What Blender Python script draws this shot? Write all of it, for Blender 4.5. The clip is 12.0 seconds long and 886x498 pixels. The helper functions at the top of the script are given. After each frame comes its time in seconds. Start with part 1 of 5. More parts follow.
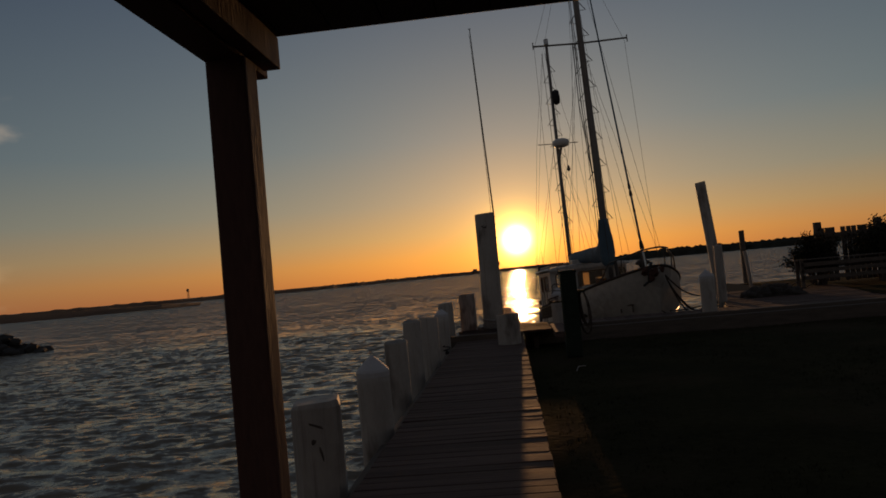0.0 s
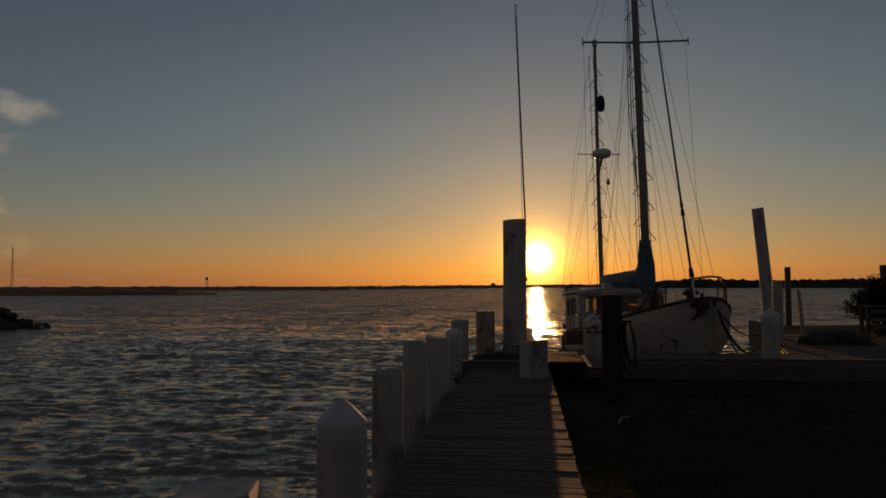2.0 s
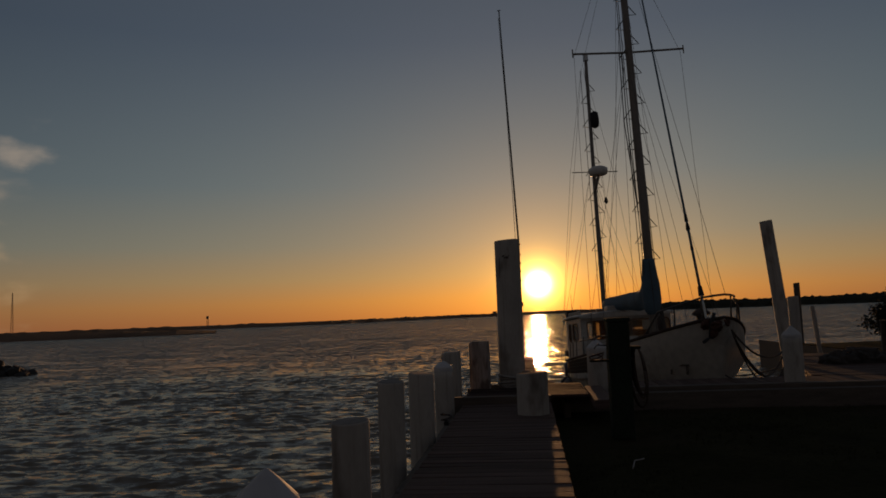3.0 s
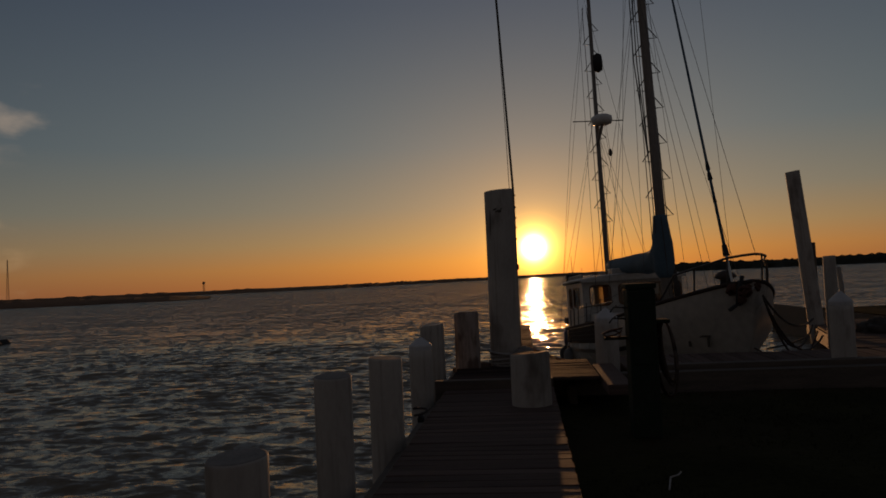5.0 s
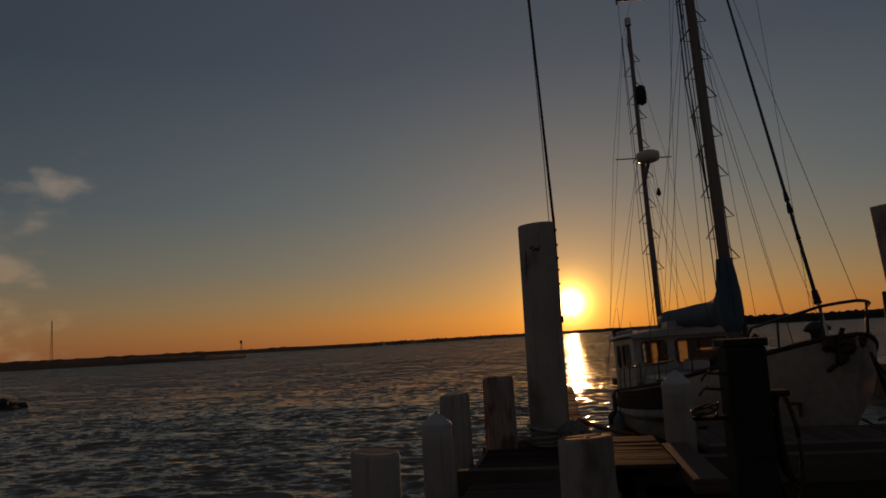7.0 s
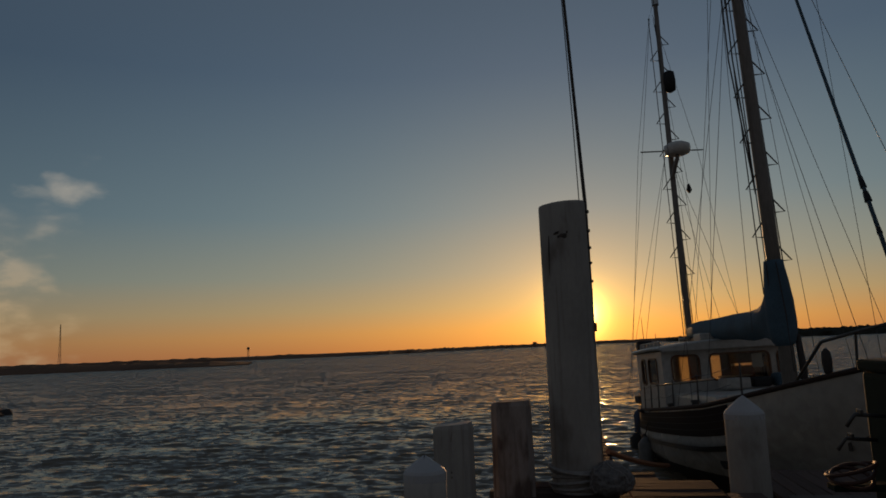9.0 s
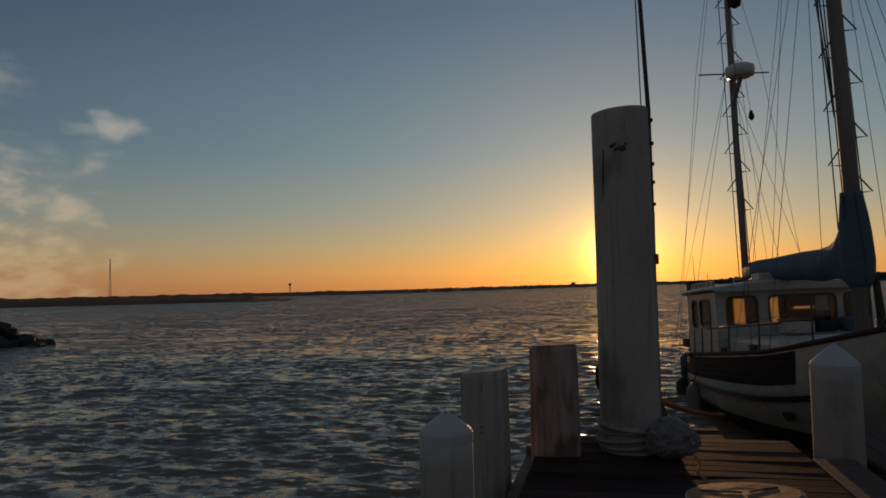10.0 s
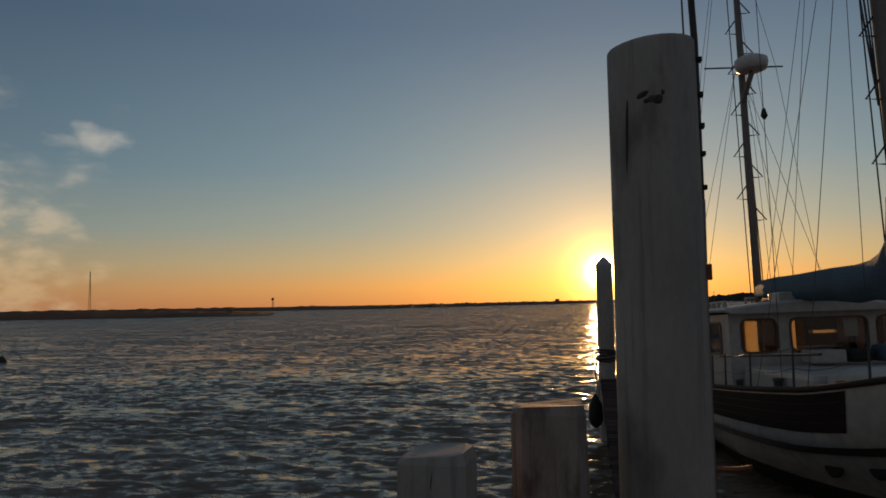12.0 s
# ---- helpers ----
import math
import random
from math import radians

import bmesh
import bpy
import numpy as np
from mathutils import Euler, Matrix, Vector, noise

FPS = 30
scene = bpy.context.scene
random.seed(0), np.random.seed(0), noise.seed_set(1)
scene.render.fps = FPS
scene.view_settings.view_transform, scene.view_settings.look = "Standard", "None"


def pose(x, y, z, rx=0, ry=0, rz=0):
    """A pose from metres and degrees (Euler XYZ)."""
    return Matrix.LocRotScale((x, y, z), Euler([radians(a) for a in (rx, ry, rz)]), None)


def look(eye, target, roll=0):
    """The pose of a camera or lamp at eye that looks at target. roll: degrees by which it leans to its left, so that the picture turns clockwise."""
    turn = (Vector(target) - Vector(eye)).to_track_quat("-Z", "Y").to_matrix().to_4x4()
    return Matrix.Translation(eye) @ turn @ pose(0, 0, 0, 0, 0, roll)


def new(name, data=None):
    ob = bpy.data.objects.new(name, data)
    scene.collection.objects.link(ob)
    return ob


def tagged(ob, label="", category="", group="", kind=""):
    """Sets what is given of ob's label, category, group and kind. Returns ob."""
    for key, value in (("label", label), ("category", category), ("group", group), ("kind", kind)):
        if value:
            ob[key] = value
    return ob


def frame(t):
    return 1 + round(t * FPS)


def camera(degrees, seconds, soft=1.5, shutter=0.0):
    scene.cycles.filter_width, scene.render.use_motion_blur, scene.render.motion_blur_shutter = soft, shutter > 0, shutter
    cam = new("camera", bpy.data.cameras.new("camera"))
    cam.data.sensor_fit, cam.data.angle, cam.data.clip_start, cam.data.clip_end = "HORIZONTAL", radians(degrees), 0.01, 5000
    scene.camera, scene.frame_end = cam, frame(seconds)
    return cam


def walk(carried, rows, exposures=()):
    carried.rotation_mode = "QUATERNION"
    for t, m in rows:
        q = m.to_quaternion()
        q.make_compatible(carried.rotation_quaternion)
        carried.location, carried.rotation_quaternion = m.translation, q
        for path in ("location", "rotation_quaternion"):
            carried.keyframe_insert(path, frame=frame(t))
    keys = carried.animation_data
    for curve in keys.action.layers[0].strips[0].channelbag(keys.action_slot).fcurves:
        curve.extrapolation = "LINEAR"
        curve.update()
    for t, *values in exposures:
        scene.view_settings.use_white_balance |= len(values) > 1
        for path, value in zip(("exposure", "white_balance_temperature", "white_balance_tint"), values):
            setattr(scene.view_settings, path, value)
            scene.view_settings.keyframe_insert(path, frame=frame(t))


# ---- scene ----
cam = camera(62.5, 12.0, soft=1.7)
PATH = [
    (0, (0.638, 0.432, 1.399), (0.399, 3.220, 1.497), -5.2),
    (0.5, (0.545, 0.952, 1.403), (0.243, 3.731, 1.546), -1.9),
    (1, (0.460, 1.523, 1.434), (0.136, 4.302, 1.544), -1.6),
    (1.5, (0.490, 2.107, 1.400), (0.149, 4.884, 1.520), -3.3),
    (2, (0.441, 2.752, 1.410), (0.126, 5.530, 1.551), -0.1),
    (2.5, (0.520, 3.366, 1.369), (0.261, 6.141, 1.624), -2.5),
    (3, (0.540, 3.944, 1.385), (0.229, 6.715, 1.641), -2.2),
    (3.2, (0.584, 4.137, 1.421), (0.293, 6.910, 1.680), -2.1),
    (5, (0.530, 6.132, 1.401), (0.228, 8.913, 1.519), -2.6),
    (5.5, (0.475, 6.690, 1.389), (0.187, 9.465, 1.634), -2.5),
    (6, (0.491, 7.189, 1.392), (0.116, 9.944, 1.723), -2.8),
    (6.5, (0.458, 7.747, 1.379), (0.010, 10.488, 1.736), -2.4),
    (7, (0.426, 8.239, 1.390), (0.003, 10.986, 1.730), -3.1),
    (7.2, (0.336, 8.400, 1.379), (-0.174, 11.134, 1.708), -1.8),
    (9, (0.203, 10.216, 1.404), (-0.249, 12.954, 1.781), -2.3),
    (9.5, (0.160, 10.737, 1.376), (-0.322, 13.479, 1.680), -2.9),
    (10, (0.079, 11.262, 1.358), (-0.531, 13.991, 1.508), -1.4),
    (10.5, (0.062, 11.794, 1.357), (-0.555, 14.524, 1.418), -1.3),
    (11, (0.002, 12.279, 1.355), (-0.722, 14.985, 1.394), -0.6),
    (11.5, (-0.073, 12.777, 1.399), (-0.592, 15.523, 1.553), -0.8),
    (12, (-0.121, 13.262, 1.407), (-0.671, 16.001, 1.616), -1.0),
]
EXPOSURES = [(0.0, -0.48, 6720, 13), (3.2, -0.78, 6750, 14), (6.0, -0.95, 6900, 17), (7.2, -1.08, 6950, 17), (8.8, -0.48, 6060, 6), (9.5, -0.32, 5890, 5), (10.5, 0.08, 5890, 5), (11.0, 0.20, 5890, 5), (12.0, 0.05, 5890, 5)]
walk(cam, [(t, look(eye, target, roll)) for t, eye, target, roll in PATH], EXPOSURES)

# ---- world, sun ----
SUN_AZ, SUN_EL = 0.9, 2.2          # degrees right of +y, above the horizon
sun_dir = Vector((math.sin(radians(SUN_AZ)) * math.cos(radians(SUN_EL)), math.cos(radians(SUN_AZ)) * math.cos(radians(SUN_EL)), math.sin(radians(SUN_EL))))


def make_world():
    w = bpy.data.worlds.new("evening_sky")
    scene.world = w
    w.use_nodes = True
    nt = w.node_tree
    nt.nodes.clear()
    N, L = nt.nodes.new, nt.links.new

    def math_node(op, a=None, b=None, c=None):
        n = N("ShaderNodeMath")
        n.operation = op
        for i, v in enumerate((a, b, c)):
            if v is None:
                continue
            if isinstance(v, (int, float)):
                n.inputs[i].default_value = v
            else:
                L(v, n.inputs[i])
        return n.outputs[0]

    def add_colour(a, b, fac=1.0, blend="ADD"):
        n = N("ShaderNodeMix")
        n.data_type, n.blend_type, n.clamp_result = "RGBA", blend, False
        n.clamp_factor = False
        if isinstance(fac, (int, float)):
            n.inputs[0].default_value = fac
        else:
            L(fac, n.inputs[0])
        for k, v in ((6, a), (7, b)):
            if isinstance(v, tuple):
                n.inputs[k].default_value = (*v, 1)
            else:
                L(v, n.inputs[k])
        return n.outputs[2]

    tc = N("ShaderNodeTexCoord").outputs["Generated"]
    nrm = N("ShaderNodeVectorMath")
    nrm.operation = "NORMALIZE"
    L(tc, nrm.inputs[0])
    d = nrm.outputs[0]
    sep = N("ShaderNodeSeparateXYZ")
    L(d, sep.inputs[0])
    z = sep.outputs[2]
    dot = N("ShaderNodeVectorMath")
    dot.operation = "DOT_PRODUCT"
    L(d, dot.inputs[0])
    dot.inputs[1].default_value = sun_dir
    ang = math_node("ARCCOSINE", math_node("MINIMUM", dot.outputs["Value"], 0.9999999))

    def ramp(stops):
        r = N("ShaderNodeValToRGB")
        L(z, r.inputs[0])
        cr = r.color_ramp
        while len(cr.elements) > 1:
            cr.elements.remove(cr.elements[-1])
        for i, (p, c) in enumerate(stops):
            e = cr.elements[0] if i == 0 else cr.elements.new(p)
            e.position, e.color = p, (*c, 1)
        return r.outputs[0]

    toward = ramp([(0.0, (0.62, 0.225, 0.07)), (0.025, (0.68, 0.31, 0.09)), (0.055, (0.48, 0.345, 0.170)), (0.10, (0.31, 0.315, 0.25)),
                   (0.18, (0.19, 0.268, 0.292)), (0.36, (0.105, 0.16, 0.225)), (0.6, (0.078, 0.096, 0.125)), (1.0, (0.062, 0.072, 0.092))])
    aside = ramp([(0.0, (0.32, 0.135, 0.066)), (0.025, (0.33, 0.172, 0.085)), (0.055, (0.285, 0.203, 0.126)), (0.10, (0.172, 0.187, 0.170)),
                  (0.18, (0.087, 0.126, 0.156)), (0.36, (0.047, 0.072, 0.110)), (0.6, (0.066, 0.083, 0.110)), (1.0, (0.058, 0.068, 0.088))])
    behind = ramp([(0.0, (0.105, 0.088, 0.088)), (0.08, (0.135, 0.110, 0.108)), (0.2, (0.115, 0.108, 0.118)), (0.5, (0.074, 0.080, 0.096)), (1.0, (0.058, 0.068, 0.088))])
    # how far round from the sun
    f = math_node("SMOOTH_MIN", math_node("MULTIPLY", ang, 1 / 0.85), 1.0, 0.2)
    sky = add_colour(toward, aside, f, "MIX")
    g = N("ShaderNodeMapRange")
    g.interpolation_type = "SMOOTHSTEP"
    L(ang, g.inputs[0])
    g.inputs[1].default_value, g.inputs[2].default_value = 0.85, 1.75
    sky = add_colour(sky, behind, g.outputs[0], "MIX")

    # a soft evening cloud bank low on one side, with two puffs above it
    az = math_node("ARCTAN2", sep.outputs[0], sep.outputs[1])

    def cloud_noise(ka, kz, detail, seed):
        v, n = N("ShaderNodeCombineXYZ"), N("ShaderNodeTexNoise")
        L(math_node("MULTIPLY", az, ka), v.inputs[0])
        L(math_node("MULTIPLY", z, kz), v.inputs[1])
        v.inputs[2].default_value = seed
        L(v.outputs[0], n.inputs[0])
        n.inputs["Scale"].default_value, n.inputs["Detail"].default_value, n.inputs["Roughness"].default_value = 1.0, detail, 0.52
        return n.outputs[0]

    def ease(v, lo, hi, a=0.0, b=1.0):
        n = N("ShaderNodeMapRange")
        n.interpolation_type = "SMOOTHSTEP"
        L(v, n.inputs[0])
        for k, w in enumerate((lo, hi, a, b)):
            n.inputs[k + 1].default_value = w
        return n.outputs[0]

    wide, fine = cloud_noise(11, 22, 3, 1.7), cloud_noise(24, 46, 6, 4.2)
    az_w = math_node("ADD", az, math_node("MULTIPLY_ADD", wide, 0.22, -0.11))
    z_w = math_node("ADD", z, math_node("MULTIPLY_ADD", wide, 0.20, -0.10))
    bank = math_node("MULTIPLY", ease(az_w, -0.630, -0.690), ease(z_w, 0.215, 0.125))
    bank = math_node("MULTIPLY", bank, ease(az, -1.7, -1.2))
    cover = math_node("MULTIPLY", bank, ease(fine, 0.36, 0.66, 0.08, 0.62))

    def puff(az0, z0, ra, rz, lo, hi, most):
        a = math_node("MULTIPLY", math_node("SUBTRACT", az, az0), 1 / ra)
        b = math_node("MULTIPLY", math_node("SUBTRACT", z, z0), 1 / rz)
        r = math_node("SQRT", math_node("ADD", math_node("MULTIPLY", a, a), math_node("MULTIPLY", b, b)))
        r = math_node("ADD", r, math_node("MULTIPLY_ADD", fine, -2.6, 1.3))
        return math_node("MULTIPLY", ease(r, lo, hi, 0.0, most), ease(wide, 0.3, 0.62, 0.55, 1.0))

    cover = math_node("MAXIMUM", cover, puff(-0.645, 0.210, 0.034, 0.0150, 1.35, -0.1, 0.62))
    cover = math_node("MAXIMUM", cover, puff(-0.672, 0.205, 0.030, 0.010, 1.2, 0.3, 0.26))
    cover = math_node("MAXIMUM", cover, puff(-0.800, 0.245, 0.050, 0.034, 1.4, -0.6, 0.55))
    cloud_colour = add_colour((0.56, 0.37, 0.20), (0.53, 0.44, 0.35), ease(z, 0.03, 0.22), "MIX")
    sky = add_colour(sky, cloud_colour, cover, "MIX")

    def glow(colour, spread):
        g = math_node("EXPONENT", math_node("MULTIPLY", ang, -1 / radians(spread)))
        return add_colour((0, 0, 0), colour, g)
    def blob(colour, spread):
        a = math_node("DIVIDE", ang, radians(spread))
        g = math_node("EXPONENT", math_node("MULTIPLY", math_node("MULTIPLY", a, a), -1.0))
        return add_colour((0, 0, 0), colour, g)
    # halo terms and oversized disc paint lens bloom round the sun into the sky
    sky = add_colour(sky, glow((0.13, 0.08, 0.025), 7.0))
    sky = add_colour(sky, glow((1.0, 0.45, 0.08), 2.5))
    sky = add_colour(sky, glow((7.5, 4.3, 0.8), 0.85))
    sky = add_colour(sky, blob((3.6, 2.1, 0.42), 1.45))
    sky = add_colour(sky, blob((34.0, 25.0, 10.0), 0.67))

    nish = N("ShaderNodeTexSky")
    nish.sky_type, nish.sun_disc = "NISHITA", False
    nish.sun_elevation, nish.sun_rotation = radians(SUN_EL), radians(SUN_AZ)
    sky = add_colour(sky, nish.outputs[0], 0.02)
    bg = N("ShaderNodeBackground")
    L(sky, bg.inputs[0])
    bg.inputs[1].default_value = SKY
    out = N("ShaderNodeOutputWorld")
    L(bg.outputs[0], out.inputs[0])


SKY = 1.0
make_world()
sun = bpy.data.lights.new("sun", "SUN")
sun.energy, sun.angle, sun.color = 2.2, radians(0.6), (1.0, 0.50, 0.20)
new("sun", sun).matrix_world = look(sun_dir * 50, (0, 0, 0))


# ---- materials ----
def mat(name, base, rough=0.7, metal=0.0, scale=6.0, vary=0.35, tint=None, stretch=(1, 1, 1), bump=0.3, fine=40.0, spec=0.4, coat=0.0, stains=None, per_piece=0.0, bump_dist=0.01, grain=0.5, streaks=None):
    """A surface with two sizes of variation, optional stains of a second colour, and relief."""
    m = bpy.data.materials.new(name)
    m.use_nodes = True
    nt = m.node_tree
    N, L = nt.nodes.new, nt.links.new
    b = nt.nodes["Principled BSDF"]
    tc = N("ShaderNodeTexCoord")
    mp = N("ShaderNodeMapping")
    mp.inputs["Scale"].default_value = stretch
    oi = N("ShaderNodeObjectInfo")
    L(tc.outputs["Object"], mp.inputs[0])
    off = N("ShaderNodeCombineXYZ")
    mul = N("ShaderNodeMath")
    mul.operation = "MULTIPLY"
    mul.inputs[1].default_value = 37.0
    L(oi.outputs["Random"], mul.inputs[0])
    for i in range(3):
        L(mul.outputs[0], off.inputs[i])
    L(off.outputs[0], mp.inputs["Location"])

    def tex(sc, detail=5):
        n = N("ShaderNodeTexNoise")
        L(mp.outputs[0], n.inputs[0])
        n.inputs["Scale"].default_value, n.inputs["Detail"].default_value = sc, detail
        return n.outputs[0]

    big, small = tex(scale), tex(fine, 3)

    def mix(fac, a, c, blend="MIX"):
        n = N("ShaderNodeMix")
        n.data_type, n.blend_type = "RGBA", blend
        for k, v in ((0, fac), (6, a), (7, c)):
            if isinstance(v, (int, float)):
                n.inputs[k].default_value = v
            elif isinstance(v, tuple):
                n.inputs[k].default_value = (*v, 1)
            else:
                L(v, n.inputs[k])
        return n.outputs[2]

    dark = tuple(c * (1 - vary) for c in base)
    light = tuple(min(1, c * (1 + vary * 0.6)) for c in (tint or base))

    def curve(v, lo, hi):
        n = N("ShaderNodeMapRange")
        L(v, n.inputs[0])
        n.inputs[1].default_value, n.inputs[2].default_value = lo, hi
        return n.outputs[0]

    col = mix(curve(big, 0.32, 0.68), dark, light)
    col = mix(grain, col, mix(curve(small, 0.25, 0.75), tuple(c * 0.6 for c in base), tuple(min(1, c * 1.25) for c in base)))
    if stains:
        colour, lo, hi, ssc = stains
        col = mix(curve(tex(ssc, 6), lo, hi), col, colour)
    if streaks:
        # long runs of dirt and checking down the wood
        colour, lo, hi, most = streaks
        mps, ns = N("ShaderNodeMapping"), N("ShaderNodeTexNoise")
        L(mp.outputs[0], mps.inputs[0])
        mps.inputs["Scale"].default_value = (11, 11, 1.1)
        L(mps.outputs[0], ns.inputs[0])
        ns.inputs["Scale"].default_value, ns.inputs["Detail"].default_value, ns.inputs["Roughness"].default_value = 1.0, 6, 0.62
        mr = N("ShaderNodeMapRange")
        L(ns.outputs[0], mr.inputs[0])
        for k, w in enumerate((lo, hi, 0.0, most)):
            mr.inputs[k + 1].default_value = w
        col = mix(mr.outputs[0], col, colour)
    if per_piece:
        h = N("ShaderNodeHueSaturation")
        L(col, h.inputs["Color"])
        mr = N("ShaderNodeMapRange")
        L(oi.outputs["Random"], mr.inputs[0])
        mr.inputs[3].default_value, mr.inputs[4].default_value = 1 - per_piece, 1 + per_piece
        L(mr.outputs[0], h.inputs["Value"])
        col = h.outputs[0]
    L(col, b.inputs["Base Color"])
    rr = N("ShaderNodeMapRange")
    L(big, rr.inputs[0])
    rr.inputs[3].default_value, rr.inputs[4].default_value = max(0.02, rough - 0.12), min(1, rough + 0.12)
    L(rr.outputs[0], b.inputs["Roughness"])
    b.inputs["Metallic"].default_value = metal
    b.inputs["Specular IOR Level"].default_value = spec
    b.inputs["Coat Weight"].default_value = coat
    if bump:
        bp = N("ShaderNodeBump")
        bp.inputs["Strength"].default_value, bp.inputs["Distance"].default_value = bump, bump_dist
        ad = N("ShaderNodeMath")
        ad.operation = "MULTIPLY_ADD"
        L(small, ad.inputs[0])
        ad.inputs[1].default_value = 0.4
        L(big, ad.inputs[2])
        L(ad.outputs[0], bp.inputs["Height"])
        L(bp.outputs[0], b.inputs["Normal"])
    return m


def glass_mat():
    m = bpy.data.materials.new("window_glass")
    m.use_nodes = True
    nt = m.node_tree
    nt.nodes.clear()
    out = nt.nodes.new("ShaderNodeOutputMaterial")
    tr, gl, mx, fr = (nt.nodes.new(k) for k in ("ShaderNodeBsdfTransparent", "ShaderNodeBsdfGlossy", "ShaderNodeMixShader", "ShaderNodeFresnel"))
    tr.inputs[0].default_value = (0.86, 0.87, 0.85, 1)
    gl.inputs["Roughness"].default_value = 0.03
    fr.inputs[0].default_value = 1.45
    nt.links.new(fr.outputs[0], mx.inputs[0])
    nt.links.new(tr.outputs[0], mx.inputs[1])
    nt.links.new(gl.outputs[0], mx.inputs[2])
    nt.links.new(mx.outputs[0], out.inputs[0])
    return m


def water_mat():
    """Choppy water: steep rough facets leaned towards the camera's side, and smoother ones that glint."""
    m = bpy.data.materials.new("bay_water")
    m.use_nodes = True
    nt = m.node_tree
    N, L = nt.nodes.new, nt.links.new
    rough = nt.nodes["Principled BSDF"]
    smooth = N("ShaderNodeBsdfPrincipled")
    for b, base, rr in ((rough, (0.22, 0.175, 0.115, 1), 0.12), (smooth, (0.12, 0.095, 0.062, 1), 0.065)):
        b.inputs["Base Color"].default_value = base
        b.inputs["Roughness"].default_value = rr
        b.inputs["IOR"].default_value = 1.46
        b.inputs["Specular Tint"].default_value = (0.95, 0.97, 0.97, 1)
    tc = N("ShaderNodeTexCoord")
    total = None
    # facet slopes at three sizes
    for k, (sc, st, amt) in enumerate((((0.30, 1.0, 1), 0.26, 0.24), ((0.55, 1.0, 1), 0.8, 0.45), ((0.65, 1.1, 1), 2.3, 0.90), ((0.65, 1.2, 1), 5.6, 1.0), ((0.7, 1.2, 1), 14.0, 0.40))):
        mp, n = N("ShaderNodeMapping"), N("ShaderNodeTexNoise")
        mp.inputs["Scale"].default_value = sc
        mp.inputs["Rotation"].default_value = (0, 0, 0.2 - 0.25 * k)
        L(tc.outputs["Object"], mp.inputs[0])
        L(mp.outputs[0], n.inputs[0])
        n.inputs["Scale"].default_value, n.inputs["Detail"].default_value = st, 2
        c, s = N("ShaderNodeVectorMath"), N("ShaderNodeVectorMath")
        c.operation, s.operation = "SUBTRACT", "MULTIPLY"
        c.inputs[1].default_value = (0.5, 0.5, 0.5)
        L(n.outputs["Color"], c.inputs[0])
        L(c.outputs[0], s.inputs[0])
        s.inputs[1].default_value = (amt * 0.95, amt * 1.50, 0)
        if total:
            a = N("ShaderNodeVectorMath")
            L(total, a.inputs[0])
            L(s.outputs[0], a.inputs[1])
            total = a.outputs[0]
        else:
            total = s.outputs[0]
    geo = N("ShaderNodeNewGeometry")
    # the lean grows with distance to fit the camera's low view, darkening far water
    place, by_distance = N("ShaderNodeSeparateXYZ"), N("ShaderNodeMapRange")
    L(tc.outputs["Object"], place.inputs[0])
    L(place.outputs[1], by_distance.inputs[0])
    by_distance.interpolation_type = "SMOOTHSTEP"
    by_distance.inputs[1].default_value, by_distance.inputs[2].default_value = 18.0, 75.0
    for b, near, out in ((rough, -0.33, -0.44), (smooth, -0.04, -0.26)):
        lean, a, nn = N("ShaderNodeVectorMath"), N("ShaderNodeVectorMath"), N("ShaderNodeVectorMath")
        steep, slope = N("ShaderNodeMapRange"), N("ShaderNodeCombineXYZ")
        L(by_distance.outputs[0], steep.inputs[0])
        steep.inputs[3].default_value, steep.inputs[4].default_value = near, out
        slope.inputs[0].default_value = 0.02
        L(steep.outputs[0], slope.inputs[1])
        L(total, lean.inputs[0])
        L(slope.outputs[0], lean.inputs[1])
        L(geo.outputs["Normal"], a.inputs[0])
        L(lean.outputs[0], a.inputs[1])
        nn.operation = "NORMALIZE"
        L(a.outputs[0], nn.inputs[0])
        L(nn.outputs[0], b.inputs["Normal"])
    mx = N("ShaderNodeMixShader")
    mx.inputs[0].default_value = 0.60
    L(rough.outputs[0], mx.inputs[1])
    L(smooth.outputs[0], mx.inputs[2])
    L(mx.outputs[0], nt.nodes["Material Output"].inputs[0])
    return m


def curtain_mat():
    """Thin cream cloth that lets light through."""
    m = bpy.data.materials.new("thin_curtain")
    m.use_nodes = True
    nt = m.node_tree
    nt.nodes.clear()
    N, L = nt.nodes.new, nt.links.new
    out, tr, df, mx, wv, tc = (N(k) for k in ("ShaderNodeOutputMaterial", "ShaderNodeBsdfTranslucent", "ShaderNodeBsdfDiffuse", "ShaderNodeMixShader", "ShaderNodeTexNoise", "ShaderNodeTexCoord"))
    L(tc.outputs["Object"], wv.inputs[0])
    wv.inputs["Scale"].default_value = 14
    rp = N("ShaderNodeMapRange")
    L(wv.outputs[0], rp.inputs[0])
    rp.inputs[3].default_value, rp.inputs[4].default_value = 0.55, 1.0
    L(rp.outputs[0], mx.inputs[0])
    tr.inputs[0].default_value = (0.80, 0.66, 0.45, 1)
    df.inputs[0].default_value = (0.55, 0.46, 0.34, 1)
    L(df.outputs[0], mx.inputs[1])
    L(tr.outputs[0], mx.inputs[2])
    L(mx.outputs[0], out.inputs[0])
    return m


